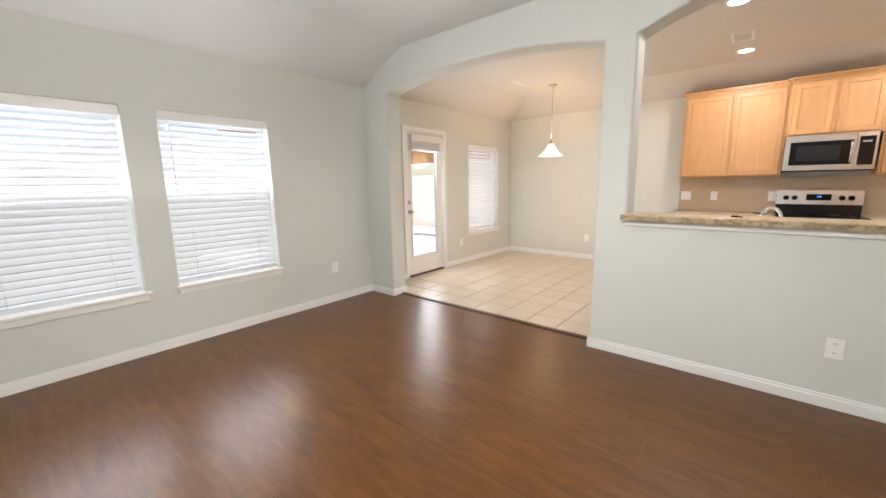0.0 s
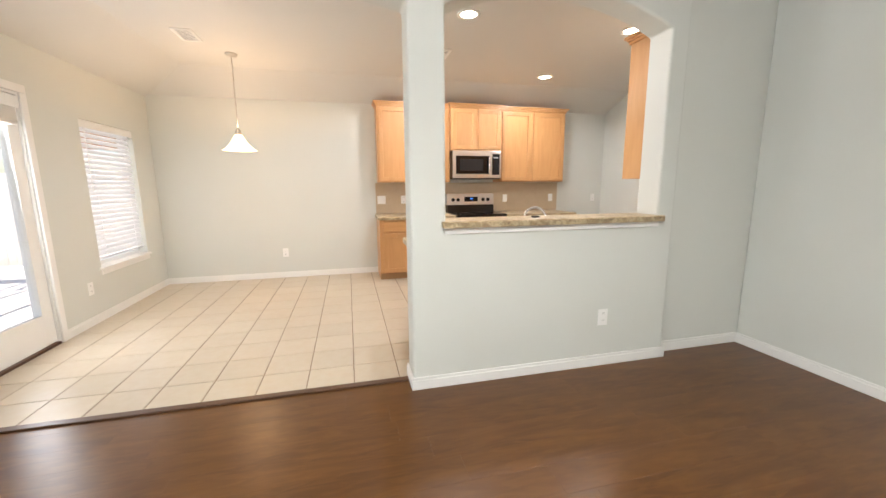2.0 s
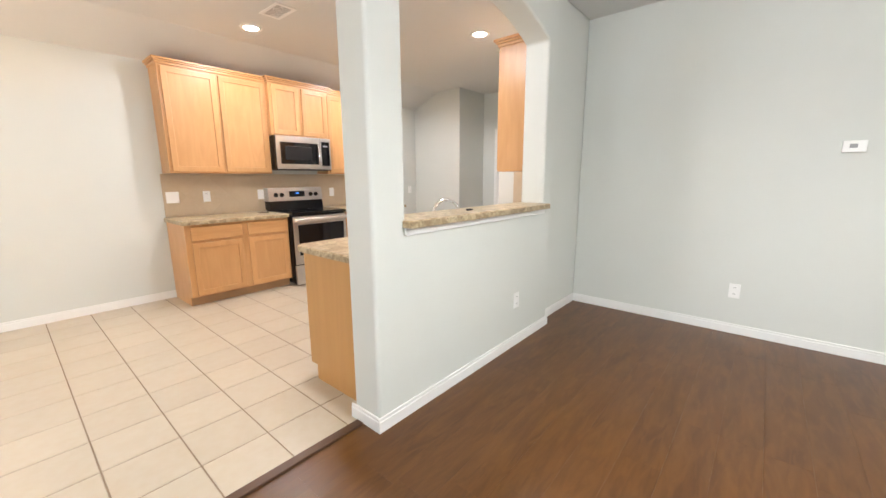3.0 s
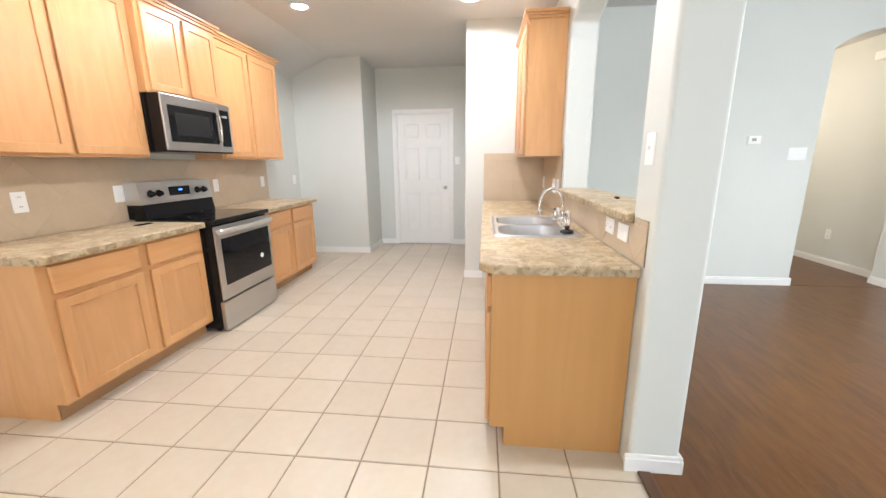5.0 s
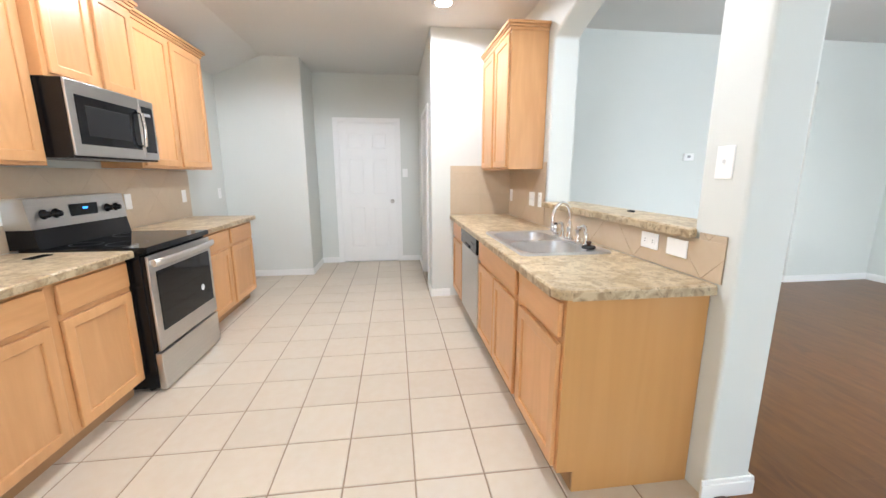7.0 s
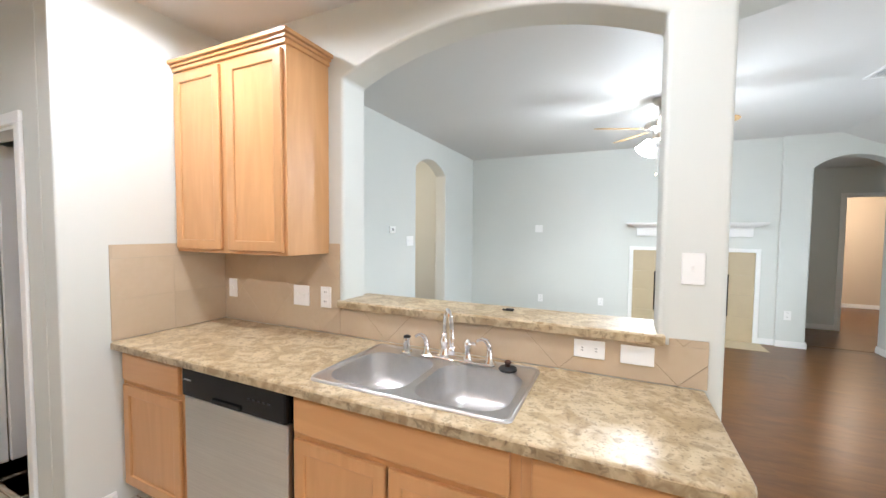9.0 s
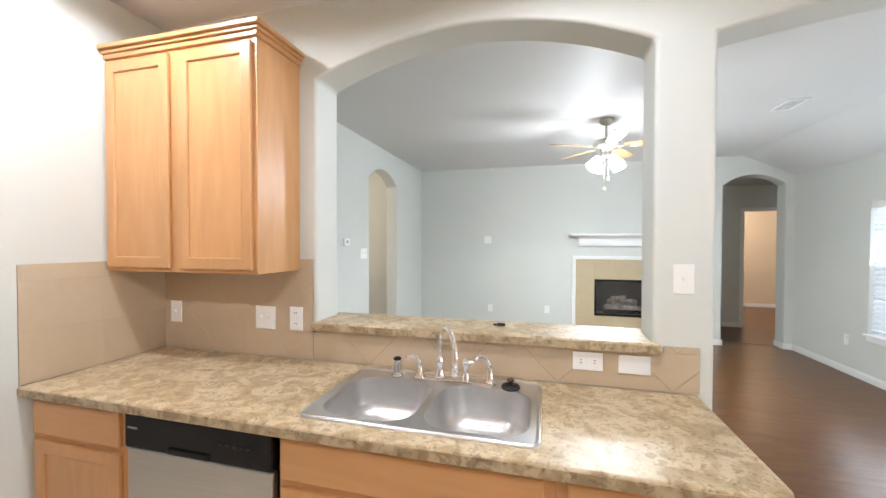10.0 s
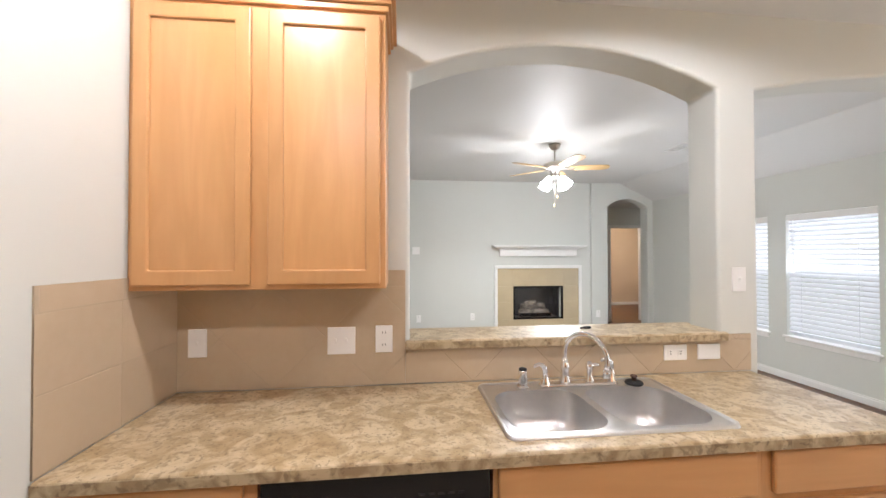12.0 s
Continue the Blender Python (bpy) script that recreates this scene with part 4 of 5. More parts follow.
splash("backsplash_back", -0.935, 2.145, 0.912, 1.384, lambda u, z: (u, 6.795, z), (0, -1, 0), 0.2, "beige ceramic tiles laid as diamonds on the back wall")
splash("backsplash_sink_low", -0.922, 0.86, 0.912, 1.072, lambda u, z: (u, 3.39, z), (0, 1, 0), 0.542 - 0.2278, "beige ceramic diamond tiles under the bar top")
splash("backsplash_sink_high", 0.861, 1.858, 0.912, 1.44, lambda u, z: (u, 3.392, z), (0, 1, 0), 0.542 - 0.2278, "beige ceramic diamond tiles under the wall cabinet", 0.075)
splash("backsplash_pier", -0.922, -0.79, 1.0725, 1.10, lambda u, z: (u, 3.39, z), (0, 1, 0), 0.3, "beige tile strip on the pier")
splash("backsplash_side", 3.40, 4.05, 0.912, 1.43, lambda u, z: (1.86, u, z), (-1, 0, 0), 3.6, "beige ceramic tiles on the end wall of the counter", 0.075, True)


# ---- sink ----
def rounded_loop(x0, x1, y0, y1, r, z, n=6):
    pts = []
    for cx, cy, a0 in ((x1 - r, y1 - r, 0), (x0 + r, y1 - r, 90), (x0 + r, y0 + r, 180), (x1 - r, y0 + r, 270)):
        for k in range(n + 1):
            a = radians(a0 + 90 * k / n)
            pts.append((cx + r * math.cos(a), cy + r * math.sin(a), z))
    return pts


def loft(bm, loops, cap=True):
    rings = [[bm.verts.new(p) for p in lp] for lp in loops]
    for a, b in zip(rings, rings[1:]):
        for k in range(len(a)):
            bm.faces.new((a[k], a[(k + 1) % len(a)], b[(k + 1) % len(a)], b[k])).smooth = True
    if cap:
        bm.faces.new(rings[-1]).smooth = True
    return rings


def kitchen_sink():
    s = thing("kitchen_sink", (0.135, 3.74, 0.91), "double-bowl stainless steel sink set into the countertop", "sink")
    ox0, ox1, oy0, oy1 = -0.304, 0.538, 3.465, 3.985
    bowls = [(-0.266, 0.102), (0.136, 0.499)]
    by0, by1 = 3.560, 3.948
    bm = fresh()
    zt = 0.9175
    outer = loft(bm, [rounded_loop(ox0, ox1, oy0, oy1, 0.035, 0.9105), rounded_loop(ox0 + 0.003, ox1 - 0.003, oy0 + 0.003, oy1 - 0.003, 0.034, zt + 0.005), rounded_loop(ox0 + 0.009, ox1 - 0.009, oy0 + 0.009, oy1 - 0.009, 0.030, zt + 0.005), rounded_loop(ox0 + 0.012, ox1 - 0.012, oy0 + 0.012, oy1 - 0.012, 0.028, zt + 0.002), rounded_loop(ox0 + 0.018, ox1 - 0.018, oy0 + 0.018, oy1 - 0.018, 0.024, zt - 0.001)], cap=False)
    edges = []
    ring = outer[-1]
    edges += [bm.edges.get((ring[k], ring[(k + 1) % len(ring)])) for k in range(len(ring))]
    inner = []
    for a, b in bowls:
        lp = [bm.verts.new(p) for p in rounded_loop(a, b, by0, by1, 0.105, zt - 0.001, 8)]
        es = [bm.edges.new((lp[k], lp[(k + 1) % len(lp)])) for k in range(len(lp))]
        edges += es
        inner.append((a, b))
    bmesh.ops.triangle_fill(bm, use_beauty=True, use_dissolve=False, edges=edges)
    part("rim", bm, SINK, s)
    for a, b in inner:
        bm = fresh()
        loops = [rounded_loop(a, b, by0, by1, 0.105, zt - 0.001, 8)]
        for k in range(1, 7):
            t = k / 6
            d = 0.012 * t
            loops.append(rounded_loop(a + d, b - d, by0 + d, by1 - d, 0.10, zt - 0.001 - 0.10 * t, 8))
        for k in range(1, 9):
            t = k / 8
            d = 0.012 + 0.085 * (1 - math.cos(t * math.pi / 2))
            loops.append(rounded_loop(a + d, b - d, by0 + d, by1 - d, 0.10 - 0.03 * t, zt - 0.101 - 0.075 * math.sin(t * math.pi / 2), 8))
        loft(bm, loops)
        bowl = part("bowl", bm, SINK, s)
        c = ((a + b) / 2, (by0 + by1) / 2, zt - 0.1762)
        part("drain", lathe(fresh(), [(0.001, 0.004), (0.02, 0.002), (0.036, 0.004), (0.044, 0.003), (0.046, 0.0)], c, 24), CHROME, bowl)


kitchen_sink()


def faucet():
    f = thing("faucet", (0.135, 3.515, 0.9185), "chrome faucet with a high curved spout and two lever handles", "faucet")
    z = 0.9185
    bm = fresh()
    loops = [rounded_loop(0.0 - 0.115, 0.262, 3.487, 3.543, 0.027, z), rounded_loop(-0.115, 0.262, 3.487, 3.543, 0.027, z + 0.006), rounded_loop(-0.109, 0.256, 3.493, 3.537, 0.021, z + 0.010)]
    loft(bm, loops)
    part("base_plate", bm, CHROME, f)
    bx, by = 0.138, 3.515
    part("spout_base", lathe(fresh(), [(0.026, 0.006), (0.026, 0.02), (0.019, 0.032), (0.017, 0.06), (0.021, 0.075), (0.021, 0.088), (0.014, 0.10), (0.013, 0.12)], (bx, by, z)), CHROME, f)
    d = Vector((-0.55, 0.835, 0)).normalized()
    pts = [Vector((bx, by, z + 0.10)), Vector((bx, by, z + 0.13))]
    R = 0.10
    for k in range(0, 13):
        a = math.pi * k / 12 * 1.05
        pts.append(Vector((bx, by, z + 0.145)) + d * (R - R * math.cos(a)) + Vector((0, 0, R * math.sin(a))))
    pts.append(pts[-1] + Vector((0, 0, -0.03)) + d * -0.004)
    spout = part("spout", tube(fresh(), pts, 0.0105, 16), CHROME, f)
    e = pts[-1]
    part("aerator", lathe(fresh(), [(0.013, 0.012), (0.0145, 0.0), (0.0145, -0.02), (0.010, -0.022)], e, 18), CHROME, spout)
    for hx, top in ((0.231, 0.0), (-0.085, 0.016)):
        post = part("handle_post", lathe(fresh(), [(0.024, 0.006), (0.024, 0.012), (0.016, 0.022), (0.014, 0.045 + top), (0.012, 0.055 + top)], (hx, by, z), 22), CHROME, f)
        lever = [(hx, by, z + 0.045 + top), (hx + 0.002, by + 0.003, z + 0.072 + top), (hx + 0.014, by + 0.006, z + 0.092 + top), (hx + 0.032, by + 0.008, z + 0.099 + top), (hx + 0.05, by + 0.009, z + 0.093 + top), (hx + 0.058, by + 0.010, z + 0.086 + top)]
        part("lever", tube(fresh(), lever, [0.0125, 0.0125, 0.0115, 0.0085, 0.007, 0.008], 14), CHROME, post)
    s = thing("sink_sprayer", (0.338, 3.522, z), "short chrome side sprayer with a dark cap", "sprayer")
    part("holder", lathe(fresh(), [(0.028, 0), (0.028, 0.006), (0.022, 0.012)], (0.338, 3.522, z), 22), CHROME, s)
    part("head", lathe(fresh(), [(0.020, 0.011), (0.021, 0.02), (0.0205, 0.05), (0.019, 0.068), (0.0185, 0.074)], (0.338, 3.522, z), 24), CHROME, s)
    part("cap", lathe(fresh(), [(0.0185, 0.0742), (0.018, 0.082), (0.010, 0.086), (0.001, 0.087)], (0.338, 3.522, z), 24), MESHGREY, s, "dark grey spray cap")
    w = thing("sink_post", (0.02, 3.522, z), "small chrome post with a rounded cap by the faucet", "faucet")
    part("post", lathe(fresh(), [(0.022, 0.0005), (0.022, 0.012), (0.015, 0.024), (0.013, 0.055), (0.018, 0.068), (0.018, 0.082), (0.010, 0.094), (0.001, 0.098)], (0.02, by, z + 0.006), 20), CHROME, w)
    part("arm", tube(fresh(), [(0.02, by, z + 0.082), (-0.008, by + 0.004, z + 0.088), (-0.022, by + 0.006, z + 0.086)], 0.0075, 12), CHROME, w)
    p = thing("sink_stopper", (-0.177, 3.545, z), "black rubber sink stopper lying on the sink rim", "stopper")
    part("disc", lathe(fresh(), [(0.036, 0.0), (0.040, 0.006), (0.036, 0.014), (0.016, 0.018)], (-0.177, 3.545, z), 26), RUBBER, p)
    part("grip", lathe(fresh(), [(0.012, 0.016), (0.011, 0.03), (0.016, 0.036), (0.012, 0.042)], (-0.177, 3.545, z), 20), shader("brown_rubber", (0.07, 0.03, 0.02), 0.5), p)
    b = thing("bottle_opener", (-0.098, 3.25, 1.116), "small black gadget lying on the bar top", "gadget")
    part("body", cub(fresh(), -0.126, -0.083, 3.24, 3.26, 1.1155, 1.128, 0.005), RUBBER, b)
    part("tip", cub(fresh(), -0.083, -0.066, 3.244, 3.256, 1.1155, 1.124, 0.003), RUBBER, b)
    c = thing("range_part", (0.02, 6.52, 0.911), "small dark metal plate lying on the countertop", "plate")
    part("plate", cub(fresh(), -0.045, 0.075, 6.495, 6.545, 0.9105, 0.917, 0.003), BLACK, c)


faucet()


# ---- appliances ----
def dishwasher():
    x0, x1 = 0.602, 1.290
    d = thing("dishwasher", ((x0 + x1) / 2, 3.75, 0), "stainless steel dishwasher with a black control panel", "dishwasher")
    part("body", cub(fresh(), x0, x1, 3.42, 3.99, 0.10, 0.866), BLACK, d)
    part("kick_plate", cub(fresh(), x0 + 0.005, x1 - 0.005, 3.90, 3.93, 0.0, 0.10), BLACK, d)
    part("door", cub(fresh(), x0 + 0.006, x1 - 0.006, 3.99, 4.022, 0.115, 0.716, 0.006), STEEL, d, "brushed stainless steel door")
    p = part("control_panel", cub(fresh(), x0 + 0.006, x1 - 0.006, 3.99, 4.032, 0.722, 0.862, 0.008, 3), BLACK, d, "glossy black control panel")
    part("latch", cub(fresh(), 0.87, 1.06, 4.02, 4.042, 0.728, 0.752, 0.006), BLACK, p)
    part("badge", cub(fresh(), 1.215, 1.265, 4.032, 4.0335, 0.80, 0.808), GREY, p)
    for k in range(5):
        part("button", cub(fresh(), 0.69 + k * 0.03, 0.708 + k * 0.03, 4.032, 4.0338, 0.79, 0.797), MESHGREY, p)


dishwasher()


def range_stove():
    x0, x1 = 0.167, 0.929
    r = thing("range", ((x0 + x1) / 2, 6.45, 0), "stainless steel electric range with a black glass cooktop", "range")
    part("body", cub(fresh(), x0, x1, 6.13, 6.78, 0.03, 0.886, 0.003), BLACK, r, "black enamel sides")
    part("cooktop", cub(fresh(), x0 - 0.002, x1 + 0.002, 6.088, 6.745, 0.886, 0.922, 0.007, 3), BLACKGLASS, r, "black glass cooktop")
    door = part("oven_door", cub(fresh(), x0 + 0.004, x1 - 0.004, 6.09, 6.106, 0.272, 0.868, 0.005), STEEL, r)
    part("door_liner", cub(fresh(), x0 + 0.006, x1 - 0.006, 6.106, 6.13, 0.275, 0.866), BLACK, door)
    part("window", cub(fresh(), x0 + 0.062, x1 - 0.045, 6.086, 6.094, 0.385, 0.765, 0.003), BLACKGLASS, door, "black oven window")
    part("sticker", lathe(fresh(), [(0.001, -0.0015), (0.024, -0.0015), (0.024, 0.0)], (0.738, 6.0855, 0.515), 24, "y"), PLASTIC, door, "round white sticker")
    bm = fresh()
    n = 14
    bar = []
    for k in range(n + 1):
        u = k / n
        y = 6.06 - 0.022 * math.sin(math.pi * u) ** 0.5
        hx = x0 + 0.012 + (x1 - x0 - 0.024) * u
        bar.append([bm.verts.new((hx, y + dy, 0.826 + dz)) for dy, dz in ((0.0, -0.022), (-0.007, -0.014), (-0.009, 0.0), (-0.007, 0.014), (0.0, 0.022), (0.012, 0.018), (0.012, -0.018))])
    for ra, rb in zip(bar, bar[1:]):
        for k in range(7):
            bm.faces.new((ra[k], rb[k], rb[(k + 1) % 7], ra[(k + 1) % 7])).smooth = True
    bm.faces.new(bar[0])
    bm.faces.new(bar[-1][::-1])
    for hx in (x0 + 0.02, x1 - 0.045):
        cub(bm, hx, hx + 0.025, 6.062, 6.092, 0.812, 0.840, 0.003)
    bmesh.ops.recalc_face_normals(bm, faces=bm.faces)
    part("handle", bm, SATIN, door, "flat bowed steel handle")
    part("drawer", cub(fresh(), x0 + 0.004, x1 - 0.004, 6.09, 6.13, 0.016, 0.258, 0.006), STEEL, r)
    bm = fresh()
    solid(bm, [[(x0, 6.632, 0.922), (x0, 6.785, 0.922), (x0, 6.785, 1.19), (x0, 6.677, 1.19)]], (x1 - x0, 0, 0))
    guard = part("backguard", bm, BLACK, r, "black rear panel")
    bm = fresh()
    solid(bm, [[(x0 - 0.006, 6.648, 1.035), (x0 - 0.006, 6.785, 1.035), (x0 - 0.006, 6.785, 1.207), (x0 - 0.006, 6.667, 1.207)]], (x1 - x0 + 0.012, 0, 0))
    panel = part("control_panel", bm, STEEL, r, "stainless control panel")
    fy = lambda z: 6.648 + (z - 1.035) / 0.17 * 0.019
    part("display", cub(fresh(), 0.443, 0.665, fy(1.12) - 0.007, fy(1.12) + 0.006, 1.085, 1.16, 0.003), BLACKGLASS, panel)
    part("clock", cub(fresh(), 0.539, 0.579, fy(1.13) - 0.009, fy(1.13) - 0.002, 1.124, 1.138), DISPLAY, panel, "blue lit clock digits")
    for kx in (0.258, 0.338, 0.755, 0.835):
        part("knob", lathe(fresh(), [(0.029, 0.003), (0.029, -0.004), (0.024, -0.006), (0.022, -0.012), (0.019, -0.016), (0.018, -0.03), (0.001, -0.032)], (kx, fy(1.115) - 0.004, 1.115), 20, "y"), BLACK, panel)
    for bx, by, br in ((0.353, 6.30, 0.105), (0.74, 6.30, 0.085), (0.353, 6.53, 0.08), (0.74, 6.52, 0.10)):
        bm = fresh()
        ring = [[bm.verts.new((bx + q * math.cos(a), by + q * math.sin(a), 0.9223)) for q in (br - 0.003, br)] for a in [math.pi * k / 24 for k in range(48)]]
        for ra, rb in zip(ring, ring[1:] + ring[:1]):
            bm.faces.new((ra[0], ra[1], rb[1], rb[0]))
        part("burner_ring", bm, RING, r)
    for fx in (x0 + 0.05, x1 - 0.05):
        for fy2 in (6.20, 6.75):
            part("foot", lathe(fresh(), [(0.018, 0.0), (0.018, 0.03), (0.01, 0.04)], (fx, fy2, 0), 14), BLACK, r)


range_stove()


def microwave():
    x0, x1, yf, z0, z1 = 0.172, 0.930, 6.362, 1.432, 1.848
    m = thing("microwave", ((x0 + x1) / 2, 6.6, z0), "stainless steel microwave hung under the wall cabinet", "microwave")
    part("body", cub(fresh(), x0, x1, yf + 0.014, YB, z0, z1, 0.003), BLACK, m, "black case")
    xd = x1 - 0.165
    door = part("door", cub(fresh(), x0, xd, yf, yf + 0.0138, z0 + 0.012, z1, 0.005), STEEL, m)
    part("window", cub(fresh(), x0 + 0.05, xd - 0.02, yf - 0.003, yf + 0.004, z0 + 0.075, z1 - 0.075, 0.003), BLACKGLASS, door)
    part("screen", cub(fresh(), x0 + 0.11, xd - 0.12, yf - 0.0045, yf, z0 + 0.125, z1 - 0.125, 0.002), MESHGREY, door, "grey mesh screen")
    hp = [(xd - 0.035, yf + 0.004, z1 - 0.09), (xd - 0.035, yf - 0.035, z1 - 0.105), (xd - 0.035, yf - 0.042, (z0 + z1) / 2), (xd - 0.035, yf - 0.035, z0 + 0.105), (xd - 0.035, yf + 0.004, z0 + 0.09)]
    part("handle", tube(fresh(), hp, 0.011, 12), CHROME, door)
    p = part("control_panel", cub(fresh(), xd + 0.002, x1, yf, yf + 0.0138, z0 + 0.012, z1, 0.005), STEEL, m)
    part("keypad", cub(fresh(), xd + 0.022, x1 - 0.022, yf - 0.002, yf + 0.004, z0 + 0.06, z1 - 0.045, 0.003), BLACKGLASS, p)
    part("clock", cub(fresh(), xd + 0.045, x1 - 0.05, yf - 0.0035, yf - 0.001, z1 - 0.11, z1 - 0.09), GREY, p)
    bm = fresh()
    for k in range(16):
        cub(bm, x0 + 0.06 + k * 0.042, x0 + 0.09 + k * 0.042, yf + 0.05, yf + 0.2, z0 - 0.003, z0 + 0.002)
    part("vent", bm, GREY, m)


microwave()


# ---- fixtures ----
def wall_plate(at, n, kind, wide=1, tall=None):
    """A cover plate. n: the way it faces; kind: switch, outlet, blank; wide: gangs; tall=False lies on its side."""
    names = {"switch": ("light_switch", "white plastic light switch plate on the wall"), "outlet": ("outlet", "white plastic power outlet on the wall"), "blank": ("cover_plate", "blank white cover plate on the wall")}
    name, label = names[kind]
    p = thing(name, at, label, {"switch": "switch", "outlet": "outlet", "blank": "plate"}[kind], name + " plates")
    nv = Vector(n)
    u = Vector((0, 0, 1)).cross(nv)
    w, h = 0.078 + 0.047 * (wide - 1), 0.124
    if tall is False:
        w, h = h, w

    def slab(cu, cz, sw, sh, d0, d1, b):
        c0 = Vector(at) + u * (cu - sw / 2) + nv * d0
        c1 = Vector(at) + u * (cu + sw / 2) + nv * d1
        return cub(fresh(), min(c0.x, c1.x), max(c0.x, c1.x), min(c0.y, c1.y), max(c0.y, c1.y), at[2] + cz - sh / 2, at[2] + cz + sh / 2, b)

    plate = part("plate", slab(0, 0, w, h, 0.0, 0.006, 0.0025), PLASTIC, p)
    for g in range(wide):
        cu = (g - (wide - 1) / 2) * 0.047
        if kind == "switch":
            part("toggle_frame", slab(cu, 0, 0.012, 0.026, 0.006, 0.0072, 0.0), TRIM, plate)
            part("toggle", slab(cu, 0.004, 0.008, 0.014, 0.007, 0.016, 0.002), PLASTIC, plate)
        if kind == "outlet":
            for sgn in (-1, 1):
                o = (0.028 * sgn, 0) if tall is False else (0, 0.028 * sgn)
                face = part("socket", slab(cu + o[0], o[1], 0.032, 0.030, 0.006, 0.0082, 0.002), PLASTIC, plate)
                for e in (-0.006, 0.006):
                    if tall is False:
                        part("slot", slab(cu + o[0], o[1] + e, 0.009, 0.0028, 0.0082, 0.0087, 0.0), RUBBER, plate)
                    else:
                        part("slot", slab(cu + o[0] + e, o[1] + 0.003, 0.0028, 0.009, 0.0082, 0.0087, 0.0), RUBBER, plate)
    return p


N, S, E, W = (0, 1, 0), (0, -1, 0), (1, 0, 0), (-1, 0, 0)
SPN = 3.3985
wall_plate((0.435, 3.18, 0.374), S, "outlet")
wall_plate((-0.861, 3.39, 1.380), N, "switch")
wall_plate((-0.494, SPN, 1.016), N, "outlet", 1, False)
wall_plate((-0.678, SPN, 1.015), N, "blank", 1, False)
wall_plate((1.768, SPN + 0.002, 1.124), N, "switch")
wall_plate((1.151, SPN + 0.002, 1.120), N, "switch", 2)
wall_plate((0.959, SPN + 0.002, 1.123), N, "outlet")
for px, kind, wide in ((-0.848, "blank", 2), (-0.508, "outlet", 1), (0.122, "blank", 1), (1.183, "blank", 1), (2.02, "blank", 1)):
    wall_plate((px, 6.787, 1.127), S, kind, wide)
wall_plate((2.85, 6.795, 1.118), S, "outlet")
wall_plate((-2.28, 6.795, 0.375), S, "outlet")
wall_plate((-3.84, 5.20, 0.36), E, "outlet")
wall_plate((-3.76, 2.63, 0.405), E, "outlet")
wall_plate((-3.76, -0.36, 0.40), E, "outlet")
wall_plate((1.83, 1.877, 0.372), W, "outlet")
wall_plate((1.83, 0.902, 1.390), W, "switch", 3)
wall_plate((0.626, -1.40, 1.574), N, "blank", 2)
wall_plate((0.58, -1.40, 0.394), N, "outlet")
wall_plate((-0.368, -1.40, 0.412), N, "outlet")
wall_plate((-2.68, -1.36, 0.43), N, "outlet")
wall_plate((2.83, -0.38, 0.39), N, "outlet")
wall_plate((3.72, 4.475, 1.368), W, "switch")

t = thing("thermostat", (1.83, 1.335, 1.53), "small white wall thermostat with a grey display", "thermostat")
part("case", cub(fresh(), 1.805, 1.83, 1.275, 1.395, 1.49, 1.57, 0.005), PLASTIC, t)
part("display", cub(fresh(), 1.8035, 1.806, 1.32, 1.36, 1.52, 1.547), GREY, t)
c = thing("door_chime", (2.57, -0.38, 2.46), "white plastic door chime box on the entry wall", "chime")
part("box", cub(fresh(), 2.46, 2.68, -0.38, -0.33, 2.42, 2.51, 0.008), PLASTIC, c)
part("grille", cub(fresh(), 2.49, 2.65, -0.33, -0.327, 2.435, 2.495, 0.001), TRIM, c)


def can_light(x, y, z):
    c = thing("recessed_light", (x, y, z), "round white recessed ceiling light switched on", "ceiling light", "recessed kitchen lights")
    part("trim_ring", lathe(fresh(), [(0.070, -0.004), (0.072, -0.008), (0.098, -0.006), (0.102, 0.0), (0.07, 0.0)], (x, y, z), 36), TRIM, c)
    part("lens", lathe(fresh(), [(0.001, -0.004), (0.069, -0.004), (0.069, -0.001), (0.001, -0.001)], (x, y, z), 36), BULB, c)


for lx, ly in CANS:
    can_light(lx, ly, 2.77)


def vent(x, y, z, w, d, tilt=0.0):
    """A louvred ceiling register; w along x, d along y."""
    v = thing("ceiling_vent", (x, y, z), "white louvred metal air vent in the ceiling", "vent", "ceiling vents")
    bm = fresh()
    f = 0.028
    cub(bm, x - w / 2, x + w / 2, y - d / 2, y - d / 2 + f, z - 0.008, z, 0.003)
    cub(bm, x - w / 2, x + w / 2, y + d / 2 - f, y + d / 2, z - 0.008, z, 0.003)
    cub(bm, x - w / 2, x - w / 2 + f, y - d / 2 + f, y + d / 2 - f, z - 0.008, z, 0.003)
    cub(bm, x + w / 2 - f, x + w / 2, y - d / 2 + f, y + d / 2 - f, z - 0.008, z, 0.003)
    part("frame", bm, TRIM, v)
    part("backing", cub(fresh(), x - w / 2 + f, x + w / 2 - f, y - d / 2 + f, y + d / 2 - f, z - 0.0015, z), RUBBER, v)
    n = max(3, int((d - 2 * f) / 0.022))
    for k in range(n):
        yy = y - d / 2 + f + (d - 2 * f) * (k + 0.5) / n
        part("slat", cub(fresh(), x - w / 2 + f, x + w / 2 - f, yy - 0.005, yy + 0.005, z - 0.007, z - 0.004), TRIM, v)


vent(-2.763, 5.228, 2.77, 0.18, 0.32)
vent(-0.285, 5.21, 2.77, 0.19, 0.32)
vent(-2.49, 0.913, 2.81, 0.18, 0.32)


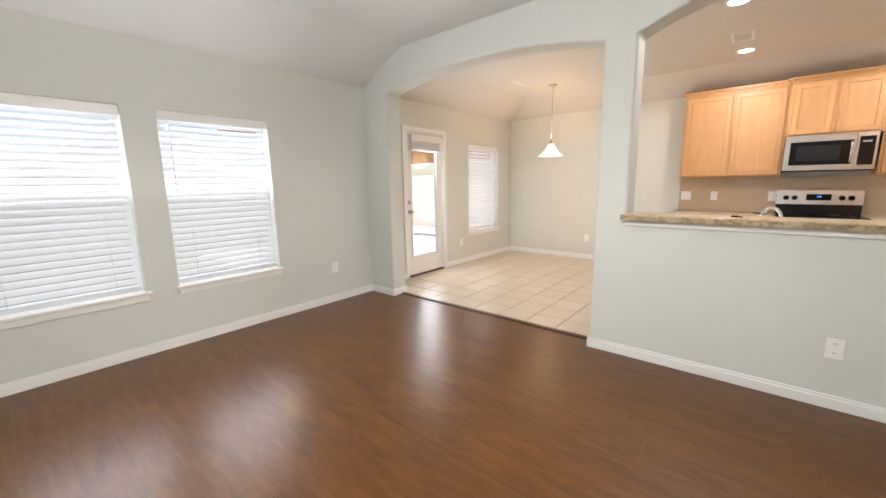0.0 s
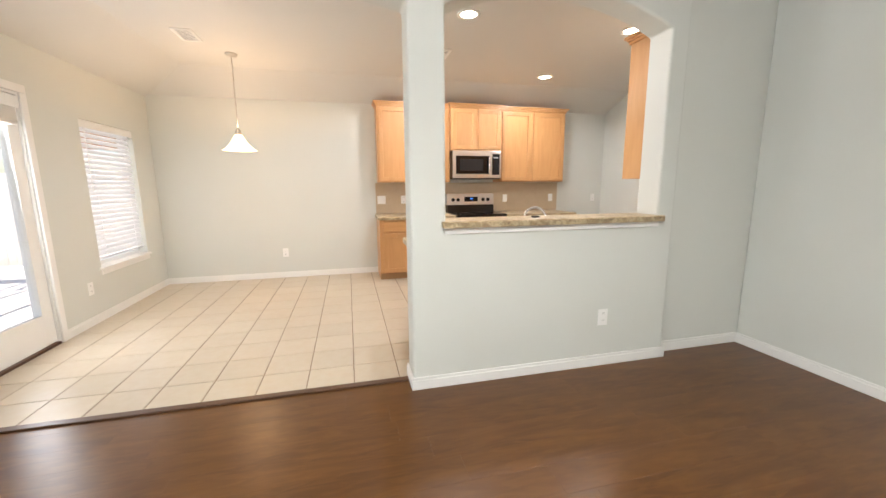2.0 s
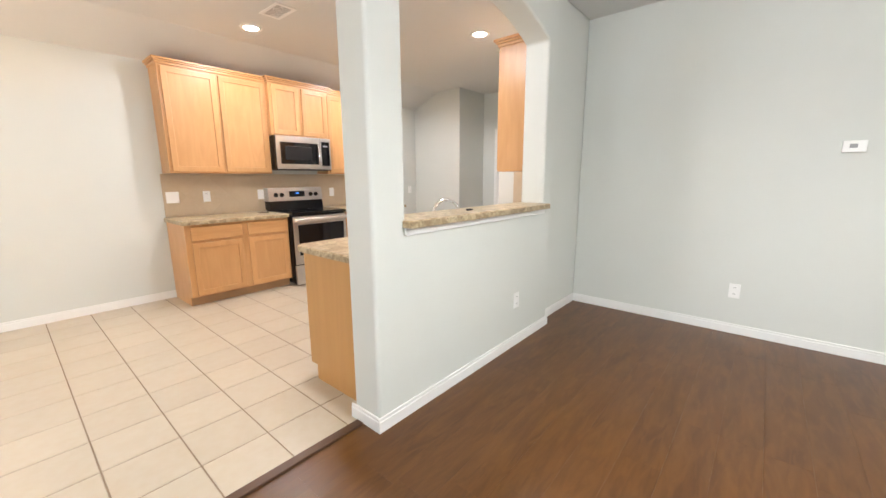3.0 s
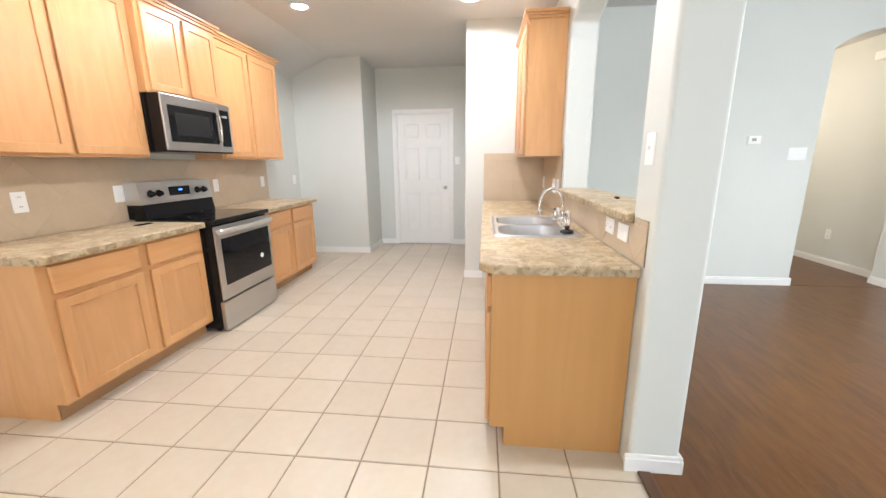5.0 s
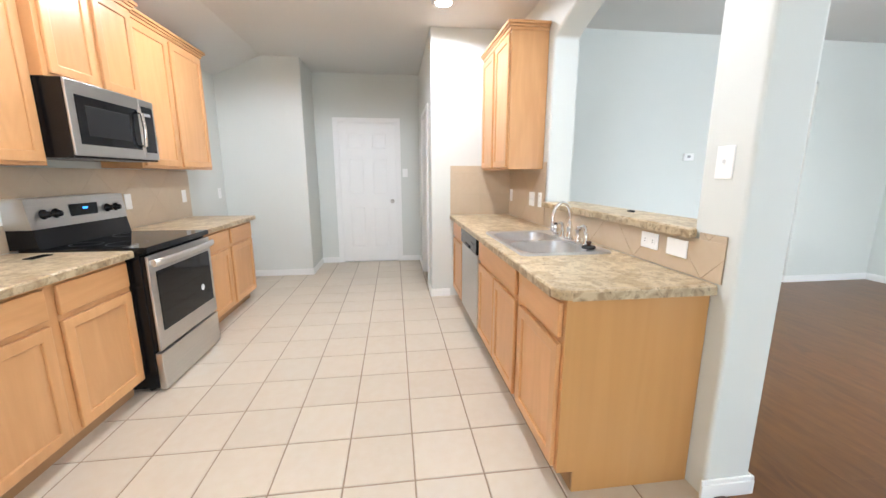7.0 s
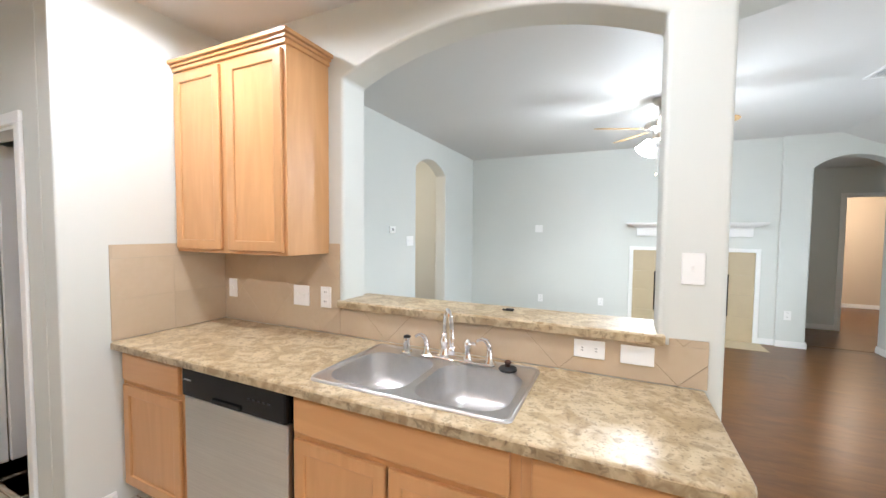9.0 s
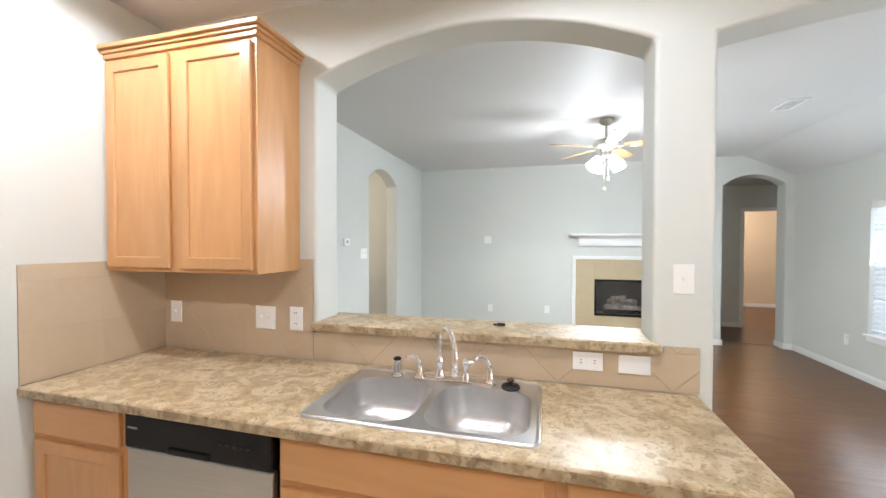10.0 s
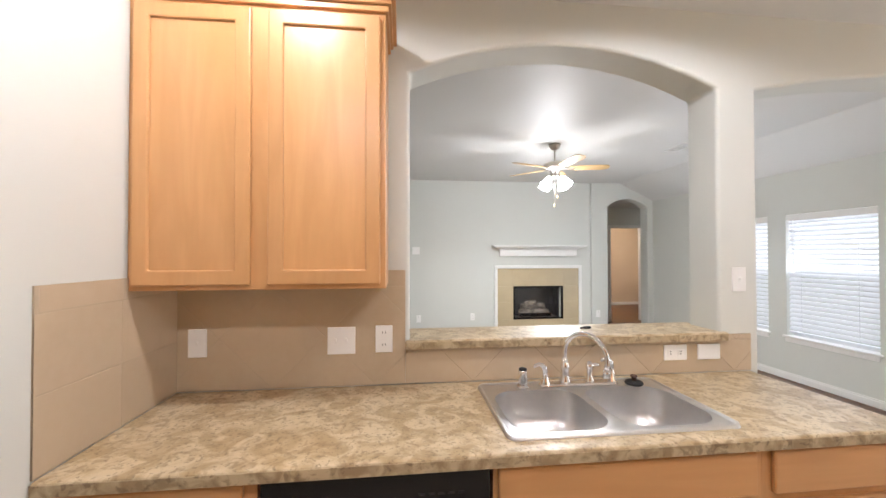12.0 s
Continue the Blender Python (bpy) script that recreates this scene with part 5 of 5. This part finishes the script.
def pendant():
    x, y = -2.51, 5.71
    p = thing("pendant_lamp", (x, y, 1.74), "nickel pendant lamp with a glowing bell-shaped glass shade", "lamp")
    part("canopy", lathe(fresh(), [(0.062, 2.77), (0.062, 2.76), (0.05, 2.745), (0.015, 2.738), (0.001, 2.737)], (x, y, 0)), NICKEL, p)
    bm = fresh()
    tube(bm, [(x, y, 2.74), (x, y, 1.97)], 0.0045, 10)
    part("rod", bm, NICKEL, p)
    for zc in (2.50, 2.24):
        part("coupling", lathe(fresh(), [(0.005, -0.014), (0.008, -0.01), (0.008, 0.01), (0.005, 0.014)], (x, y, zc), 14), NICKEL, p)
    part("socket_cup", lathe(fresh(), [(0.006, 1.985), (0.022, 1.975), (0.03, 1.95), (0.034, 1.915)], (x, y, 0), 24), NICKEL, p)
    prof = [(0.034, 1.918), (0.045, 1.905), (0.062, 1.875), (0.085, 1.835), (0.115, 1.795), (0.150, 1.762), (0.178, 1.745)]
    s = part("shade", lathe(fresh(), prof + [(r - 0.004, z + 0.002) for r, z in prof[::-1]], (x, y, 0), 40), SHADE, p, "glowing alabaster glass shade")
    s.visible_shadow = False
    part("bulb", lathe(fresh(), [(0.012, 1.90), (0.018, 1.88), (0.03, 1.84), (0.028, 1.815), (0.012, 1.80), (0.001, 1.798)], (x, y, 0), 18), BULB, p)


pendant()


def ceiling_fan():
    x, y = -0.93, 0.885
    f = thing("ceiling_fan", (x, y, 2.08), "ceiling fan with five wooden blades and a lit four-shade lamp", "fan")
    part("canopy", lathe(fresh(), [(0.068, 2.81), (0.068, 2.795), (0.055, 2.765), (0.03, 2.745), (0.014, 2.74)], (x, y, 0)), NICKEL, f)
    part("downrod", tube(fresh(), [(x, y, 2.75), (x, y, 2.60)], 0.011, 12), NICKEL, f)
    part("motor", lathe(fresh(), [(0.02, 2.615), (0.06, 2.605), (0.115, 2.585), (0.135, 2.56), (0.13, 2.53), (0.10, 2.51), (0.06, 2.50), (0.055, 2.44), (0.06, 2.42), (0.03, 2.405)], (x, y, 0), 36), NICKEL, f, "brushed nickel motor housing")
    for k in range(5):
        a = radians(166 + 72 * k)
        m = Matrix.Translation((x, y, 2.525)) @ Matrix.Rotation(a, 4, "Z") @ Matrix.Rotation(radians(-11), 4, "X")
        outline = [(0.17, -0.045), (0.30, -0.058), (0.50, -0.066), (0.58, -0.058), (0.612, -0.03), (0.62, 0.0), (0.612, 0.03), (0.58, 0.058), (0.50, 0.066), (0.30, 0.058), (0.17, 0.045)]
        bm = fresh()
        solid(bm, [[m @ Vector((u, v, -0.003)) for u, v in outline]], (0, 0, 0.007))
        blade = part("blade", bm, FANWOOD, f)
        bm = fresh()
        tri = [(0.095, -0.018), (0.16, -0.014), (0.215, -0.035), (0.23, 0.0), (0.215, 0.035), (0.16, 0.014), (0.095, 0.018)]
        solid(bm, [[m @ Vector((u, v, -0.010)) for u, v in tri]], (0, 0, 0.005))
        part("bracket", bm, NICKEL, blade)
    for a in (30, 120, 210, 300):
        d = Vector((math.cos(radians(a)), math.sin(radians(a)), 0))
        c = Vector((x, y, 2.41))
        arm = part("lamp_arm", tube(fresh(), [c + d * 0.03, c + d * 0.07 + Vector((0, 0, 0.008)), c + d * 0.105 + Vector((0, 0, -0.012))], 0.008, 10), NICKEL, f)
        ax = (d * 0.55 + Vector((0, 0, -0.83))).normalized()
        prof = [(0.022, 0.0), (0.03, 0.015), (0.042, 0.045), (0.05, 0.08), (0.062, 0.115), (0.068, 0.125)]
        bm = lathe(fresh(), prof + [(r - 0.003, h) for r, h in prof[::-1]], (0, 0, 0), 26)
        q = Vector((0, 0, 1)).rotation_difference(ax).to_matrix().to_4x4()
        bmesh.ops.transform(bm, matrix=Matrix.Translation(c + d * 0.10) @ q, verts=bm.verts)
        s = part("shade", bm, FANGLASS, f, "frosted glass shade, lit")
        s.visible_shadow = False
    for dx, zb in ((-0.02, 2.20), (0.02, 2.10)):
        ch = part("pull_chain", tube(fresh(), [(x + dx, y + 0.03, 2.41), (x + dx, y + 0.03, zb)], 0.0016, 6), NICKEL, f)
        part("pull_knob", lathe(fresh(), [(0.002, 0.0), (0.007, -0.008), (0.008, -0.025), (0.002, -0.032)], (x + dx, y + 0.03, zb), 12), FANWOOD, ch)


ceiling_fan()


# ---- fireplace ----
def fireplace():
    y = -1.40
    f = thing("fireplace", (-1.58, y, 0), "gas fireplace with a beige tile surround in white trim", "fireplace")
    x0, x1, z1 = -2.378, -0.762, 1.312
    w = 0.055
    bm = fresh()
    cub(bm, x0, x0 + w, y, y + 0.03, 0, z1 - w, 0.005)
    cub(bm, x1 - w, x1, y, y + 0.03, 0, z1 - w, 0.005)
    cub(bm, x0, x1, y, y + 0.03, z1 - w, z1, 0.005)
    part("trim", bm, TRIM, f)
    ia, ib = x0 + w, x1 - w
    rects = []
    us = [ia, FX0, FX0 + (FX1 - FX0) / 3, FX0 + 2 * (FX1 - FX0) / 3, FX1, ib]
    zs = [0.0, FZ0, FZ0 + 0.31, FZ1, z1 - w]
    for u0, u1 in zip(us, us[1:]):
        for c0, c1 in zip(zs, zs[1:]):
            if FX0 <= u0 and u1 <= FX1 and FZ0 <= c0 and c1 <= FZ1:
                continue
            rects.append((u0, u1, c0, c1))
    for u0, u1, c0, c1 in rects:
        part("tile", cub(fresh(), u0 + 0.0006, u1 - 0.0006, y, y + 0.012, c0 + 0.0006, c1 - 0.0006, 0.0008, 1), FIRETILE, f)
    bm = fresh()
    a, b, c, d, e = FX0 - 0.02, FX1 + 0.02, FZ0 - 0.02, FZ1 + 0.02, y - 0.45
    cub(bm, a, b, e - 0.03, e, c, d)
    cub(bm, a - 0.03, a + 0.02, e, y - 0.18, c, d)
    cub(bm, b - 0.02, b + 0.03, e, y - 0.18, c, d)
    cub(bm, a, b, e, y - 0.18, c - 0.03, c + 0.02)
    cub(bm, a, b, e, y - 0.18, d - 0.02, d + 0.03)
    part("firebox", bm, FIREBOX, f)
    bm = fresh()
    m = 0.03
    cub(bm, FX0, FX1, y - 0.02, y + 0.016, FZ1 - m, FZ1, 0.003)
    cub(bm, FX0, FX1, y - 0.02, y + 0.016, FZ0, FZ0 + m, 0.003)
    cub(bm, FX0, FX0 + m, y - 0.02, y + 0.016, FZ0 + m, FZ1 - m, 0.003)
    cub(bm, FX1 - m, FX1, y - 0.02, y + 0.016, FZ0 + m, FZ1 - m, 0.003)
    part("metal_frame", bm, BLACK, f)
    g = part("glass", cub(fresh(), FX0 + m, FX1 - m, y - 0.012, y - 0.008, FZ0 + m, FZ1 - m), GLASS, f)
    g.visible_shadow = False
    rng = random.Random(3)
    zl = FZ0 + 0.02
    for lx0, ly0, lx1, ly1, zz, r in ((-1.85, -1.66, -1.30, -1.66, 0.07, 0.055), (-1.80, -1.74, -1.36, -1.74, 0.15, 0.055), (-1.74, -1.62, -1.46, -1.74, 0.19, 0.045), (-1.42, -1.62, -1.62, -1.75, 0.24, 0.04)):
        pts, rad = [], []
        for k in range(9):
            t = k / 8
            pts.append((lx0 + (lx1 - lx0) * t, ly0 + (ly1 - ly0) * t + rng.uniform(-0.008, 0.008), zl + zz + rng.uniform(-0.008, 0.008)))
            rad.append(r * rng.uniform(0.85, 1.1))
        part("log", tube(fresh(), pts, rad, 12), LOG, f)
    bm = fresh()
    for k in range(9):
        gx = -1.86 + k * 0.07
        cub(bm, gx, gx + 0.012, -1.78, -1.57, zl, zl + 0.02)
    cub(bm, -1.88, -1.28, -1.58, -1.565, zl, zl + 0.06)
    part("grate", bm, BLACK, f)
    mt = thing("mantel", (-1.60, y, 1.52), "white wooden mantel shelf with a stepped crown below", "mantel")
    part("shelf", cub(fresh(), -2.412, -0.716, y, y + 0.185, 1.645, 1.672, 0.006), TRIM, mt)
    bm = fresh()
    for k in range(6):
        o = 0.055 + 0.115 * (k / 5) ** 1.6
        cub(bm, -2.275 - 0.115 * (k / 5) ** 1.6, -0.855 + 0.115 * (k / 5) ** 1.6, y, y + o, 1.585 + 0.010 * k, 1.585 + 0.010 * (k + 1), 0.002, 1)
    part("crown", bm, TRIM, mt)
    part("board", cub(fresh(), -2.275, -0.855, y, y + 0.055, 1.475, 1.585, 0.004), TRIM, mt)
    h = setting("hearth", cub(fresh(), -2.40, -0.77, y + 0.031, y + 0.42, -0.004, 0.006, 0.002), FIRETILE, "flush beige tile hearth in the plank floor")


fireplace()


# ---- outside the patio door ----
def outside():
    r = thing("patio_cover", (-5.7, 5.0, 2.2), "brown stained open wooden patio cover with beams", "patio cover")
    part("beam", cub(fresh(), -8.4, -4.02, 7.03, 7.12, 1.85, 2.38, 0.01), PATIOWOOD, r)
    for k in range(8):
        xx = -8.3 + k * 0.58
        part("rafter", cub(fresh(), xx, xx + 0.045, 3.2, 7.4, 2.38, 2.50), PATIOWOOD, r)
    for xx in (-8.4, -4.2):
        part("post", cub(fresh(), xx, xx + 0.1, 7.02, 7.12, -0.1, 1.85, 0.01), PATIOWOOD, r)
    p = thing("metal_pole", (-5.88, 6.95, -0.1), "slim grey metal pole with a red tag on the patio", "pole")
    part("shaft", tube(fresh(), [(-5.88, 6.95, -0.1), (-5.88, 6.95, 2.38)], 0.02, 14), shader("pole_grey", (0.36, 0.38, 0.42), 0.45, metal=0.3), p)
    part("tag", cub(fresh(), -5.94, -5.83, 6.915, 6.975, 0.97, 1.07, 0.004), RED, p)
    fe = thing("fence", (-12.0, 4.0, -0.22), "pale weathered wooden board fence along the yard", "fence")
    me = mesh_of("board", cub(fresh(), -0.01, 0.01, -0.068, 0.068, 0.0, 1.85, 0.003, 1), FENCE)
    for k in range(100):
        piece("board", me, (-12.0, -4.0 + k * 0.14, -0.22), fe)
    for z in (0.1, 0.8, 1.45):
        part("rail", cub(fresh(), -12.06, -12.011, -4.1, 10.0, z, z + 0.09), FENCE, fe)
    f2 = thing("fence", (-7.5, 10.0, -0.22), "pale weathered board fence beside the patio", "fence")
    me = mesh_of("board", cub(fresh(), -0.068, 0.068, -0.01, 0.01, 0.0, 1.85, 0.003, 1), FENCE)
    for k in range(100):
        piece("board", me, (-12.0 + k * 0.14, 10.0, -0.22), f2)
    for z in (0.1, 0.8, 1.45):
        part("rail", cub(fresh(), -12.0, 2.0, 10.011, 10.06, z, z + 0.09), FENCE, f2)


outside()


# ---- floors, piece by piece ----
def tile_floor():
    base = setting("floor_kitchen", cub(fresh(), -3.84, 3.74, 3.345, 6.795, -0.03, -0.004), GROUT, "grout bed under square beige ceramic floor tiles")
    P, G = 0.3145, 0.0075
    X0, Y0 = -1.045, 4.272
    skip = [(-0.80, 1.95, 3.30, 3.86), (1.95, 3.8, 3.3, 4.16), (-0.85, 2.05, 6.36, 6.9), (3.1, 3.8, 5.85, 6.9), (-0.9, 2.0, 3.3, 3.42)]
    made = {}
    for i in range(-10, 17):
        for j in range(-4, 10):
            x0, x1 = X0 + i * P + G / 2, X0 + (i + 1) * P - G / 2
            y0, y1 = Y0 + j * P + G / 2, Y0 + (j + 1) * P - G / 2
            x0, x1, y0, y1 = max(x0, -3.83), min(x1, 3.72), max(y0, 3.35), min(y1, 6.785)
            if x1 - x0 < 0.02 or y1 - y0 < 0.02:
                continue
            if any(a <= x0 and x1 <= b and c <= y0 and y1 <= e for a, b, c, e in skip):
                continue
            key = (round(x1 - x0, 3), round(y1 - y0, 3))
            if key not in made:
                w, h = key
                made[key] = mesh_of("tile", cub(fresh(), -w / 2, w / 2, -h / 2, h / 2, -0.008, 0.0, 0.0025, 1), TILE)
            piece("tile", made[key], ((x0 + x1) / 2, (y0 + y1) / 2, 0.0), base)


def plank_floor():
    base = setting("floor_living", cub(fresh(), -3.92, 1.83, -1.58, 3.345, -0.03, -0.004), STRIP, "dark brown wood-look plank floor")
    W, L = 0.178, 1.22
    rng = random.Random(4)
    made = {}
    y = -1.40
    while y < 3.30:
        y1 = min(y + W, 3.305)
        x = -3.75 - rng.random() * L
        while x < 1.83:
            xa, xb = max(x, -3.75), min(x + L, 1.83)
            if xb - xa > 0.03:
                key = (round(xb - xa, 4), round(y1 - y, 4))
                if key not in made:
                    w, h = xb - xa - 0.0004, key[1] - 0.0004
                    made[key] = mesh_of("plank", cub(fresh(), -w / 2, w / 2, -h / 2, h / 2, -0.008, 0.0, 0.0), PLANK)
                piece("plank", made[key], ((xa + xb) / 2, (y + y1) / 2, 0.0), base)
            x += L
        y = y1 if y1 < y + W - 1e-6 else y + W
        if y >= 3.304:
            break
    tagged(new("floor_strip", mesh_of("floor_strip", cub(fresh(), -3.35, -0.99, 3.30, 3.355, -0.003, 0.012, 0.006), STRIP)), "dark wood transition strip between planks and tile", "floor strip", kind="structure")
    for nm, x0, x1, y0, y1, lab in (("floor_hall", -6.6, -2.5, -5.5, -1.585, "dark plank floor of hall and bedroom"), ("floor_entry", 1.835, 5.1, -0.38, 1.5, "dark plank floor of the entry hall"), ("floor_pantry", 2.0, 3.8, 3.0, 4.25, "beige floor of the pantry")):
        bm = fresh()
        y = y0
        while y < y1 - 0.01:
            x = x0 - rng.random() * L
            while x < x1:
                xa, xb = max(x, x0), min(x + L, x1)
                if xb - xa > 0.02:
                    cub(bm, xa, xb - 0.001, y, min(y + W, y1) - 0.001, -0.02, 0.0)
                x += L
            y += W
        setting(nm, bm, TILE if nm == "floor_pantry" else PLANK, lab)


tile_floor()
plank_floor()
